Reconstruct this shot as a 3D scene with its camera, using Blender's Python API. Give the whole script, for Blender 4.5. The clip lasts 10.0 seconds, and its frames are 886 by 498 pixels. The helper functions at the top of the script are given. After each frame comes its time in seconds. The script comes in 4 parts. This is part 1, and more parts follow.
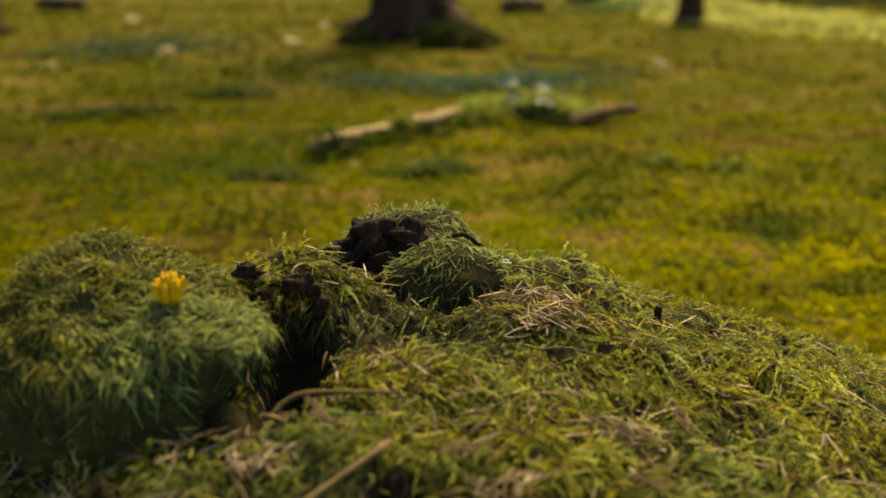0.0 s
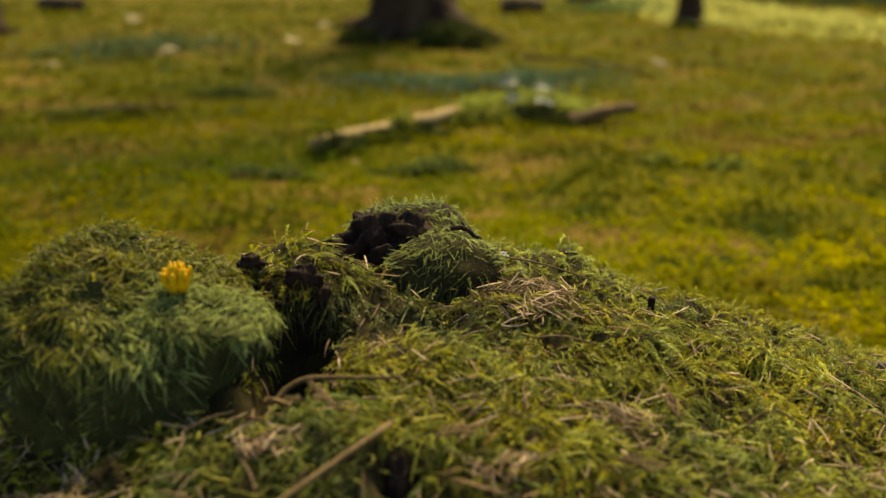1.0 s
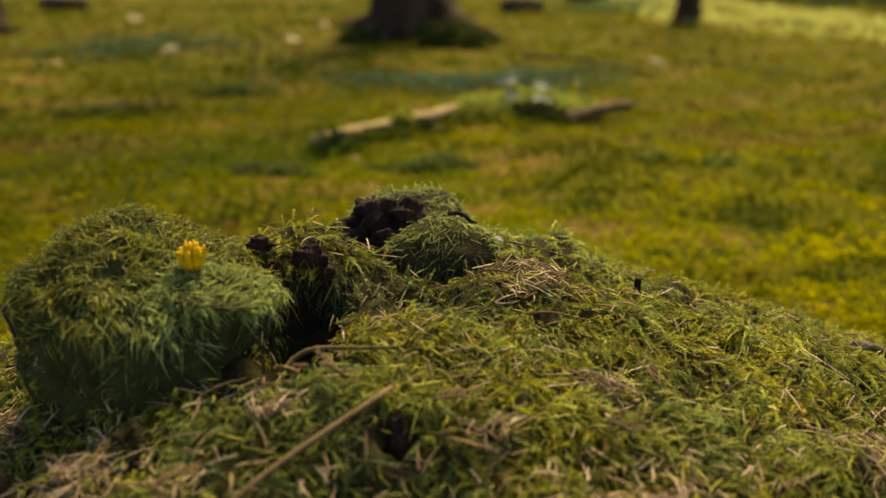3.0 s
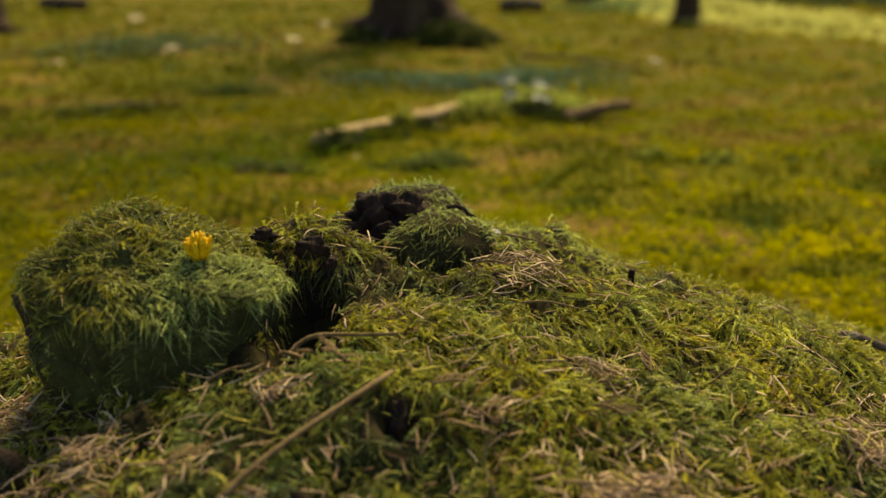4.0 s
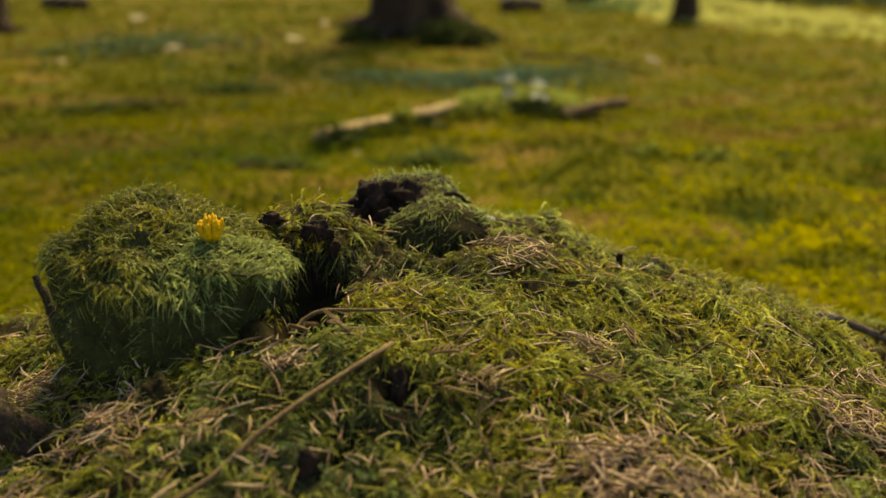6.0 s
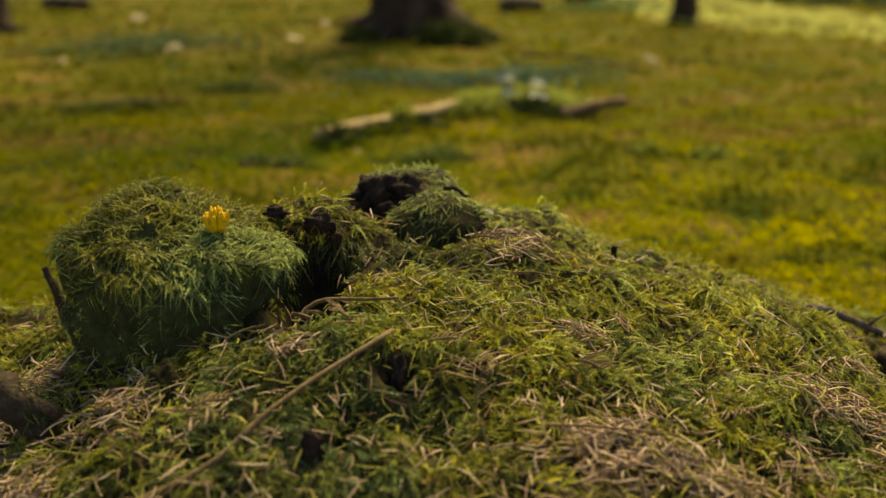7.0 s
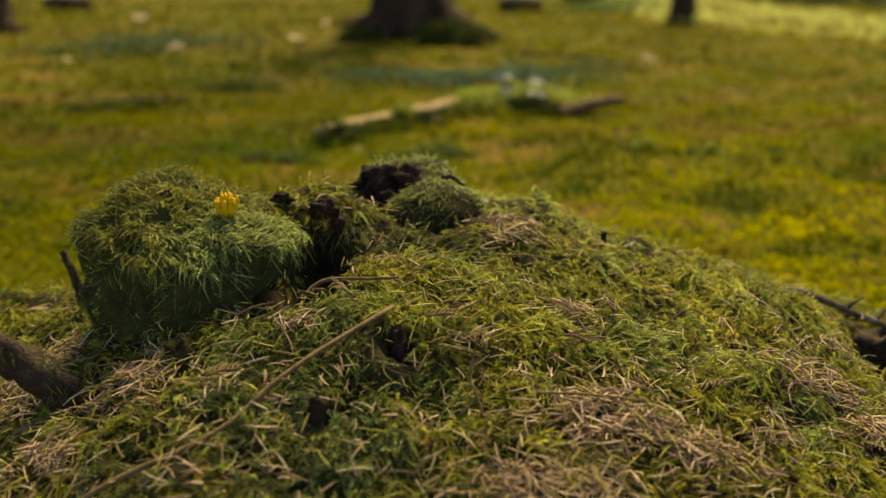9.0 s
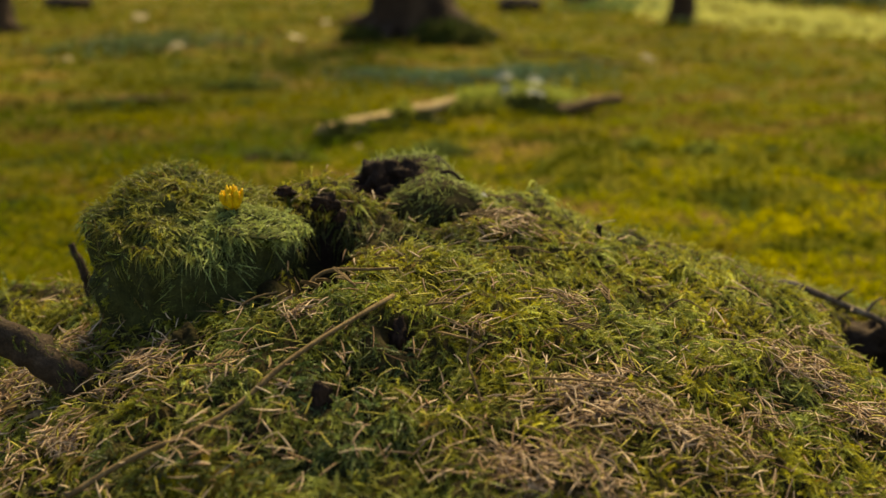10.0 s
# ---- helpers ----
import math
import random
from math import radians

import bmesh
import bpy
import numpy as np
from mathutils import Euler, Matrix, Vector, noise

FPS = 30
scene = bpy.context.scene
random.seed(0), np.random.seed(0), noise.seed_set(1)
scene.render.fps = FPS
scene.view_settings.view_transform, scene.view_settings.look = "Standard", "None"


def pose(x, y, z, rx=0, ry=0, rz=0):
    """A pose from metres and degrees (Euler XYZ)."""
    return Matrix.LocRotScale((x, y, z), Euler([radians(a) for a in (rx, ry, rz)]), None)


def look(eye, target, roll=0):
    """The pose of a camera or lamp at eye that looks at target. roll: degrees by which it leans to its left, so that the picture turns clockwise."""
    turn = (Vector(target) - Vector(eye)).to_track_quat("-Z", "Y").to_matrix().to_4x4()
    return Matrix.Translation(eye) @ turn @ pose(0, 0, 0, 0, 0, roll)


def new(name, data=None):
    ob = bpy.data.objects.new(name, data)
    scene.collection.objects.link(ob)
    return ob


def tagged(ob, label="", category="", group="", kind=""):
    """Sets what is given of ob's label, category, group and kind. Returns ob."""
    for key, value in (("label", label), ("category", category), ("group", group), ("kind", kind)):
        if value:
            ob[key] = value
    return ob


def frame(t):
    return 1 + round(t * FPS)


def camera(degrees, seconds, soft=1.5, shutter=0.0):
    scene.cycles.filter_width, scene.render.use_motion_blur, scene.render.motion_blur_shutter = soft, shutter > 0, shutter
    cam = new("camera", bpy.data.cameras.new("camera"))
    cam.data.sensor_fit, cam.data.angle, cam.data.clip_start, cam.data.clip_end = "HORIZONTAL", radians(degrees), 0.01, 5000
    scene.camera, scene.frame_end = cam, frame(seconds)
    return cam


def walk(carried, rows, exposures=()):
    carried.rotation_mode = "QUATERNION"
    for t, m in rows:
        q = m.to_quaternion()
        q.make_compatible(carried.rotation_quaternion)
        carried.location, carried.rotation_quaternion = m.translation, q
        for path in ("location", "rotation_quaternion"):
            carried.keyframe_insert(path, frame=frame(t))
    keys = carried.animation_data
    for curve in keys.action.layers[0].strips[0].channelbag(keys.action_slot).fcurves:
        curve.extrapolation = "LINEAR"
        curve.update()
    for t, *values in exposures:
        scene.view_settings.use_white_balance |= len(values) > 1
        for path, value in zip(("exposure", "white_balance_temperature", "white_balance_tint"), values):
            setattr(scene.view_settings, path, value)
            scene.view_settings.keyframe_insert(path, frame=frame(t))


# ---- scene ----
# ---- camera: a slider drawing straight back ----
cam = camera(50.0, 10.0, 1.5)
cam.data.dof.use_dof = True
cam.data.dof.focus_distance = 0.83
cam.data.dof.aperture_fstop = 3.5
EYE, TILT, BACK, ASIDE, LIGHTER = 0.60, -17.32, 0.2514, 0.0108, 1.25
GLIDE = [(0.0, 0.0), (0.25, 0.0165), (0.5, 0.0390), (1.0, 0.0888), (1.5, 0.1391), (2.0, 0.1890), (2.5, 0.2394), (4.0, 0.3888), (4.5, 0.4393),
         (5.0, 0.4898), (5.5, 0.5409), (7.0, 0.6921), (7.5, 0.7429), (8.0, 0.7942), (8.5, 0.8459), (9.0, 0.8972), (9.5, 0.9487), (10.0, 1.0)]
walk(cam, [(t, pose(ASIDE * s, -BACK * s, EYE, 90 + TILT, 0, 0)) for t, s in GLIDE], [(0.0, LIGHTER, 7900, 8), (10.0, LIGHTER, 7900, 8)])

# ---- sky, sun, exposure ----
SUN_UP, SUN_ROUND = 50.0, 14.0      # the light comes from ahead and a little from the right
world = bpy.data.worlds.new("sky")
scene.world = world
world.use_nodes = True
nt = world.node_tree
sky = nt.nodes.new("ShaderNodeTexSky")
sky.sky_type = "NISHITA"
sky.sun_disc = False
sky.sun_elevation = radians(SUN_UP)
sky.sun_rotation = radians(SUN_ROUND)
nt.links.new(sky.outputs[0], nt.nodes["Background"].inputs[0])
nt.nodes["Background"].inputs[1].default_value = 0.088
sun = new("sun", bpy.data.lights.new("sun", "SUN"))
sun.data.energy, sun.data.angle, sun.data.color = 3.7, radians(18), (1.0, 0.85, 0.46)
d = Vector((math.sin(radians(SUN_ROUND)), math.cos(radians(SUN_ROUND)), math.tan(radians(SUN_UP))))
sun.matrix_world = look(d * 10, (0, 0, 0))


# ---- numpy noise ----
def lattice(ix, iy, iz, seed):
    h = (ix * 374761393 + iy * 668265263 + iz * 2147483647 + seed * 974634777) & 0xFFFFFFFF
    h = ((h ^ (h >> 13)) * 1274126177) & 0xFFFFFFFF
    h = ((h ^ (h >> 16)) * 2246822519) & 0xFFFFFFFF
    return ((h ^ (h >> 15)) & 0xFFFFFF) / float(0xFFFFFF)


def vnoise(x, y, z=0.0, seed=0):
    """Smooth value noise, -1 to 1."""
    x, y, z = np.broadcast_arrays(np.asarray(x, float), np.asarray(y, float), np.asarray(z, float))
    fx, fy, fz = np.floor(x), np.floor(y), np.floor(z)
    ix, iy, iz = fx.astype(np.int64), fy.astype(np.int64), fz.astype(np.int64)
    u, v, w = x - fx, y - fy, z - fz
    u, v, w = u * u * (3 - 2 * u), v * v * (3 - 2 * v), w * w * (3 - 2 * w)
    out = 0
    for a in (0, 1):
        for b in (0, 1):
            for c in (0, 1):
                k = (u if a else 1 - u) * (v if b else 1 - v) * (w if c else 1 - w)
                out = out + k * lattice(ix + a, iy + b, iz + c, seed)
    return out * 2 - 1


def fbm(x, y, z=0.0, seed=0, octaves=3):
    out, amp, k = 0, 1.0, 1.0
    for o in range(octaves):
        out = out + amp * vnoise(np.asarray(x) * k, np.asarray(y) * k, np.asarray(z) * k, seed + o)
        amp, k = amp * 0.5, k * 2.03
    return out / 1.75


def bump(x, y, cx, cy, sx, sy):
    return np.exp(-((x - cx) / sx) ** 2 - ((y - cy) / sy) ** 2)


# ---- the lie of the land ----
def land(x, y):
    """Height of the mound and of the forest floor round it, without its cushions."""
    x, y = np.asarray(x, float), np.asarray(y, float)
    sx = np.where(x < -0.087, 0.43, 0.79)
    sy = np.where(y < 0.756, 0.753, 0.45)
    h = 0.334 * np.exp(-((x + 0.087) / sx) ** 2 - ((y - 0.756) / sy) ** 2)
    h = h + 0.012 * bump(x, y, 0.06, 0.84, 0.13, 0.11)
    h = h - 0.032 * bump(x, y, -0.035, 0.800, 0.060, 0.040) - 0.020 * bump(x, y, -0.060, 0.870, 0.06, 0.05)
    h = h + 0.030 * bump(x, y, -0.125, 0.725, 0.060, 0.050)      # ledge between stump and crown
    h = h + 0.016 * bump(x, y, 0.120, 0.850, 0.045, 0.040)       # cushion behind
    h = h + 0.018 * bump(x, y, -0.045, 0.500, 0.045, 0.035)
    h = h - 0.012 * bump(x, y, 0.020, 0.440, 0.100, 0.040) - 0.022 * bump(x, y, -0.150, 0.562, 0.035, 0.024)
    h = h + 0.085 * bump(x, y, -0.500, 0.740, 0.110, 0.110)
    h = h - 0.011 * bump(x, y, 0.160, 0.765, 0.100, 0.085) + 0.007 * bump(x, y, 0.360, 0.740, 0.080, 0.080)
    h = h - 0.012 * bump(x, y, 0.150, 0.600, 0.130, 0.060) - 0.006 * bump(x, y, -0.200, 0.520, 0.070, 0.045)
    h = h - 0.095 * bump(x, y, -0.108, 0.625, 0.026, 0.050)      # hollow beside the stump
    h = h - 0.030 * bump(x, y, -0.004, 0.738, 0.045, 0.020) - 0.022 * bump(x, y, -0.020, 0.675, 0.065, 0.042) - 0.015 * bump(x, y, -0.095, 0.662, 0.022, 0.028)
    h = h - 0.045 * bump(x, y, -0.026, 0.487, 0.013, 0.016)      # small hole under the stick
    h = h - 0.085 * bump(x, y, 0.495, 0.690, 0.055, 0.090) - 0.060 * bump(x, y, 0.530, 0.790, 0.045, 0.060)       # hole under the branch
    far = np.clip((np.hypot(x, y - 0.7) - 0.8) / 1.0, 0, 1)
    h = h + far * (0.045 * fbm(x * 1.3, y * 1.3, 0, 11) + 0.020 * fbm(x * 5, y * 5, 0, 15, 2))
    open_floor = far * (1 - bump(x, y, 0.15, 3.55, 0.75, 0.55)) * (1 - bump(x, y, -0.2, 6.8, 0.7, 0.8))
    h = h + open_floor * 0.030 * fbm(x * 2.3 + 0.6 * y, y * 5.0, 0, 17, 2)      # low ridges across
    return h


def tufts(x, y, step=0.030, seed=301):
    """The nearest of many scattered moss tufts: how high its dome stands here, 0 to 1, and a random number of its own."""
    x, y = np.asarray(x, float), np.asarray(y, float)
    x, y = x + 0.008 * vnoise(x * 45, y * 45, 0, 311), y + 0.008 * vnoise(x * 45, y * 45, 0, 312)
    ix, iy = np.floor(x / step).astype(np.int64), np.floor(y / step).astype(np.int64)
    near, own = np.full(x.shape, 9.0), np.zeros(x.shape)
    for a in (-1, 0, 1):
        for b in (-1, 0, 1):
            cx, cy = (ix + a + lattice(ix + a, iy + b, 0, seed)) * step, (iy + b + lattice(ix + a, iy + b, 1, seed)) * step
            r = step * (0.65 + 0.55 * lattice(ix + a, iy + b, 2, seed))
            d = np.hypot(x - cx, y - cy) / r
            own = np.where(d < near, lattice(ix + a, iy + b, 3, seed), own)
            near = np.minimum(near, d)
    return np.clip(1 - near ** 2, 0, 1), own


def cushions(x, y):
    """Moss cushions on the mound."""
    near = 1 - np.clip((np.hypot(x, y - 0.6) - 0.8) / 0.5, 0, 1)
    a = fbm(x * 17, y * 17, 0, 21, 2)
    return near * (0.010 * a + 0.021 * (tufts(x, y)[0] - 0.62) + 0.004 * fbm(x * 60, y * 60, 0, 25, 2))


def ground_z(x, y):
    return land(x, y) + cushions(np.asarray(x, float), np.asarray(y, float))


def ground_n(x, y):
    e = 0.006
    gx = (ground_z(x + e, y) - ground_z(x - e, y)) / (2 * e)
    gy = (ground_z(x, y + e) - ground_z(x, y - e)) / (2 * e)
    n = np.stack([-gx, -gy, np.ones_like(gx)], -1)
    return n / np.linalg.norm(n, axis=-1, keepdims=True)


# ---- materials ----
def nodes_of(name):
    m = bpy.data.materials.new(name)
    m.use_nodes = True
    t = m.node_tree
    return m, t, t.nodes["Principled BSDF"], t.nodes["Material Output"]


def ramp_node(t, stops):
    r = t.nodes.new("ShaderNodeValToRGB")
    while len(r.color_ramp.elements) < len(stops):
        r.color_ramp.elements.new(0.5)
    for e, (p, c) in zip(r.color_ramp.elements, stops):
        e.position, e.color = p, (*c, 1)
    return r


def noise_node(t, scale, detail=4.0, rough=0.6, stretch=None):
    co = t.nodes.new("ShaderNodeTexCoord")
    n = t.nodes.new("ShaderNodeTexNoise")
    n.inputs["Scale"].default_value, n.inputs["Detail"].default_value, n.inputs["Roughness"].default_value = scale, detail, rough
    if stretch:
        m = t.nodes.new("ShaderNodeMapping")
        m.inputs["Scale"].default_value = stretch
        t.links.new(co.outputs["Object"], m.inputs[0])
        t.links.new(m.outputs[0], n.inputs[0])
    else:
        t.links.new(co.outputs["Object"], n.inputs[0])
    return n


def mixed(t, fac, a, b, kind="MIX"):
    m = t.nodes.new("ShaderNodeMix")
    m.data_type, m.blend_type = "RGBA", kind
    for socket, value in ((m.inputs[0], fac), (m.inputs[6], a), (m.inputs[7], b)):
        if hasattr(value, "links"):
            t.links.new(value, socket)
        else:
            socket.default_value = value
    return m.outputs[2]


def bumped(t, p, height, strength, distance):
    b = t.nodes.new("ShaderNodeBump")
    b.inputs["Strength"].default_value, b.inputs["Distance"].default_value = strength, distance
    t.links.new(height, b.inputs["Height"])
    t.links.new(b.outputs[0], p.inputs["Normal"])


def surface(name, stops, scale, rough=0.8, stretch=None, fine=None, relief=(0.6, 0.002), spec=0.12):
    """A grained natural surface: a ramp over noise, broken up by finer noise, with relief."""
    m, t, p, _ = nodes_of(name)
    n = noise_node(t, scale, 5, 0.62, stretch)
    r = ramp_node(t, stops)
    t.links.new(n.outputs[0], r.inputs[0])
    n2 = noise_node(t, fine or scale * 6, 3, 0.6, stretch)
    r2 = ramp_node(t, [(0.3, (0.55, 0.55, 0.55)), (0.75, (1.25, 1.2, 1.15))])
    t.links.new(n2.outputs[0], r2.inputs[0])
    t.links.new(mixed(t, 1.0, r.outputs[0], r2.outputs[0], "MULTIPLY"), p.inputs["Base Color"])
    p.inputs["Roughness"].default_value = rough
    p.inputs["Specular IOR Level"].default_value = spec
    bumped(t, p, n2.outputs[0], *relief)
    return m


def leafy(name, through_light=0.3, rough=0.55, gloss=0.12):
    """Moss and leaf tissue: colour stored with each sprig, a little light passing through."""
    m, t, p, out = nodes_of(name)
    a = t.nodes.new("ShaderNodeAttribute")
    a.attribute_name = "hue"
    n = noise_node(t, 260, 2)
    r = ramp_node(t, [(0.3, (0.7, 0.72, 0.7)), (0.7, (1.25, 1.22, 1.1))])
    t.links.new(n.outputs[0], r.inputs[0])
    col = mixed(t, 1.0, a.outputs["Color"], r.outputs[0], "MULTIPLY")
    t.links.new(col, p.inputs["Base Color"])
    p.inputs["Roughness"].default_value = rough
    p.inputs["Specular IOR Level"].default_value = gloss
    tr = t.nodes.new("ShaderNodeBsdfTranslucent")
    t.links.new(col, tr.inputs[0])
    mix = t.nodes.new("ShaderNodeMixShader")
    mix.inputs[0].default_value = through_light
    t.links.new(p.outputs[0], mix.inputs[1])
    t.links.new(tr.outputs[0], mix.inputs[2])
    t.links.new(mix.outputs[0], out.inputs[0])
    return m


MOSS = leafy("moss", 0.42, 0.48, 0.42)
FARMOSS = leafy("low_moss", 0.42, 0.8, 0.03)
NEEDLE = leafy("dry_needles", 0.05, 0.6)
FROND = leafy("frond", 0.25, 0.4)
BED = surface("dark_moss_bed", [(0.25, (0.018, 0.020, 0.007)), (0.5, (0.042, 0.046, 0.014)), (0.75, (0.075, 0.080, 0.024))], 70, 0.95, fine=480)
SOIL = surface("dark_soil", [(0.25, (0.010, 0.008, 0.004)), (0.5, (0.028, 0.022, 0.008)), (0.75, (0.050, 0.045, 0.012))], 60, 0.95, fine=420)
ROT = surface("rotten_wood", [(0.25, (0.008, 0.005, 0.004)), (0.5, (0.022, 0.013, 0.010)), (0.8, (0.068, 0.038, 0.025))], 45, 0.85, (1, 1, 0.3), 260, (0.9, 0.004))
BARK = surface("spruce_bark", [(0.2, (0.012, 0.008, 0.006)), (0.5, (0.045, 0.027, 0.016)), (0.8, (0.100, 0.062, 0.036))], 9, 0.9, (1, 1, 0.35), 60, (0.9, 0.02))
TWIG = surface("twig_bark", [(0.25, (0.07, 0.045, 0.022)), (0.55, (0.17, 0.115, 0.055)), (0.8, (0.30, 0.22, 0.12))], 90, 0.8, None, 500, (0.6, 0.001))
STICK = surface("dead_stick_bark", [(0.25, (0.075, 0.046, 0.022)), (0.55, (0.17, 0.115, 0.055)), (0.8, (0.27, 0.20, 0.11))], 80, 0.75, None, 500, (0.5, 0.001))
DARKTWIG = surface("dark_twig_bark", [(0.25, (0.020, 0.013, 0.010)), (0.6, (0.06, 0.042, 0.030)), (0.85, (0.16, 0.12, 0.085))], 70, 0.85, None, 400, (0.8, 0.002))
GREYTWIG = surface("lichen_grey_bark", [(0.3, (0.035, 0.024, 0.018)), (0.5, (0.12, 0.09, 0.065)), (0.7, (0.27, 0.23, 0.17))], 60, 0.85, None, 350, (0.8, 0.002))
PALE = surface("bare_log_wood", [(0.2, (0.10, 0.062, 0.024)), (0.5, (0.33, 0.23, 0.10)), (0.8, (0.54, 0.42, 0.22))], 14, 0.7, (1, 1, 1), 90, (0.5, 0.004))
BROWNLOG = surface("brown_log_bark", [(0.2, (0.04, 0.024, 0.012)), (0.5, (0.13, 0.08, 0.035)), (0.8, (0.26, 0.18, 0.08))], 14, 0.8, None, 90, (0.7, 0.006))
ROCKMOSS = surface("hummock_earth", [(0.25, (0.022, 0.028, 0.006)), (0.5, (0.055, 0.060, 0.010)), (0.8, (0.10, 0.10, 0.012))], 12, 0.95, None, 70, (0.8, 0.01))
STONE = surface("pale_pebble", [(0.3, (0.30, 0.30, 0.31)), (0.7, (0.55, 0.55, 0.56))], 120, 0.5, None, 600, (0.3, 0.0005))
DRYLEAF = surface("dry_leaf", [(0.25, (0.13, 0.095, 0.045)), (0.55, (0.20, 0.155, 0.08)), (0.8, (0.28, 0.23, 0.13))], 40, 0.6, None, 200, (0.4, 0.001))
GREYLEAF = surface("silvery_leaf", [(0.25, (0.045, 0.070, 0.062)), (0.55, (0.070, 0.098, 0.090)), (0.8, (0.100, 0.130, 0.122))], 25, 0.55, None, 120, (0.3, 0.001))
FUNGUS = surface("yellow_fungus_flesh", [(0.3, (0.60, 0.34, 0.006)), (0.55, (0.74, 0.46, 0.010)), (0.8, (0.82, 0.56, 0.02))], 160, 0.65, None, 900, (0.4, 0.0008), 0.15)
FUNGUS.node_tree.nodes["Principled BSDF"].inputs["Subsurface Weight"].default_value = 0.3
FUNGUS.node_tree.nodes["Principled BSDF"].inputs["Subsurface Radius"].default_value = (0.004, 0.002, 0.0006)


def forest_floor():
    """Moss green, yellow-green and brown litter in patches of several sizes; dark soil shows on the mound, under its moss."""
    m, t, p, _ = nodes_of("forest_floor")
    big = noise_node(t, 2.6, 6, 0.68, (0.7, 1.1, 1))
    mid = noise_node(t, 6.5, 6, 0.7, (0.7, 1.1, 1))
    fine = noise_node(t, 60, 4, 0.65)
    green = ramp_node(t, [(0.38, (0.022, 0.034, 0.003)), (0.45, (0.055, 0.064, 0.003)), (0.51, (0.110, 0.096, 0.003)), (0.57, (0.060, 0.070, 0.004)), (0.63, (0.130, 0.106, 0.004))])
    t.links.new(mid.outputs[0], green.inputs[0])
    litter = ramp_node(t, [(0.3, (0.085, 0.055, 0.012)), (0.7, (0.20, 0.135, 0.032))])
    t.links.new(fine.outputs[0], litter.inputs[0])
    where = ramp_node(t, [(0.52, (0, 0, 0)), (0.60, (1, 1, 1))])
    t.links.new(big.outputs[0], where.inputs[0])
    c = mixed(t, where.outputs[0], green.outputs[0], litter.outputs[0])
    grain = ramp_node(t, [(0.3, (0.55, 0.55, 0.55)), (0.7, (1.3, 1.3, 1.3))])
    t.links.new(fine.outputs[0], grain.inputs[0])
    c = mixed(t, 1.0, c, grain.outputs[0], "MULTIPLY")
    t.links.new(c, p.inputs["Base Color"])
    p.inputs["Roughness"].default_value = 1.0
    p.inputs["Specular IOR Level"].default_value = 0.03
    bumped(t, p, fine.outputs[0], 0.8, 0.02)
    return m


FLOOR = forest_floor()


# ---- mesh helpers ----
def mesh_np(name, verts, faces, mats, smooth=True, face_mat=None, hue=None):
    """A mesh from arrays: verts (n, 3), faces (m, 3 or 4)."""
    me = bpy.data.meshes.new(name)
    verts, faces = np.asarray(verts, np.float32), np.asarray(faces, np.int32)
    m, k = faces.shape
    me.vertices.add(len(verts))
    me.vertices.foreach_set("co", verts.ravel())
    me.loops.add(m * k)
    me.loops.foreach_set("vertex_index", faces.ravel())
    me.polygons.add(m)
    me.polygons.foreach_set("loop_start", np.arange(0, m * k, k, dtype=np.int32))
    me.polygons.foreach_set("use_smooth", np.full(m, smooth))
    if face_mat is not None:
        me.polygons.foreach_set("material_index", np.asarray(face_mat, np.int32))
    for mat in mats:
        me.materials.append(mat)
    if hue is not None:
        at = me.attributes.new("hue", "FLOAT_COLOR", "POINT")
        at.data.foreach_set("color", np.concatenate([hue, np.ones((len(hue), 1))], 1).astype(np.float32).ravel())
    me.update(calc_edges=True)
    me.validate()
    return me


def grid_faces(nu, nv, wrap=False):
    """Quads of a grid of nu rows and nv columns; wrap joins the last column to the first."""
    i, j = np.meshgrid(np.arange(nu - 1), np.arange(nv if wrap else nv - 1), indexing="ij")
    j2 = (j + 1) % nv
    return np.stack([i * nv + j, i * nv + j2, (i + 1) * nv + j2, (i + 1) * nv + j], -1).reshape(-1, 4)


def child(name, me, parent, label=""):
    ob = new(name, me)
    ob.parent = parent
    return tagged(ob, label) if label else ob


def tube(points, radii, sides=8, rough=0.12, seed=0, cap=True):
    """Verts and quads of a knobbly tube along a line of points."""
    pts = np.asarray(points, float)
    tang = np.gradient(pts, axis=0)
    tang /= np.linalg.norm(tang, axis=1, keepdims=True)
    ref = np.array([0.0, 0.0, 1.0]) if abs(tang[:, 2]).mean() < 0.8 else np.array([1.0, 0.0, 0.0])
    a = np.cross(tang, ref)
    a /= np.linalg.norm(a, axis=1, keepdims=True)
    b = np.cross(tang, a)
    ang = np.arange(sides) * 2 * np.pi / sides
    rad = np.asarray(radii, float)[:, None] * (1 + rough * vnoise(np.arange(len(pts))[:, None] * 0.9, np.cos(ang)[None] * 1.5 + 7, np.sin(ang)[None] * 1.5, seed))
    v = pts[:, None] + rad[..., None] * (a[:, None] * np.cos(ang)[None, :, None] + b[:, None] * np.sin(ang)[None, :, None])
    v = v.reshape(-1, 3)
    f = grid_faces(len(pts), sides, True)
    if cap:
        n = len(v)
        v = np.concatenate([v, pts[:1], pts[-1:]])
        k = np.arange(sides)
        last = (len(pts) - 1) * sides
        f = np.concatenate([f, np.stack([np.full(sides, n), (k + 1) % sides, k, np.full(sides, n)], -1)[:, :4],
                            np.stack([np.full(sides, n + 1), last + k, last + (k + 1) % sides, np.full(sides, n + 1)], -1)])
    return v, f


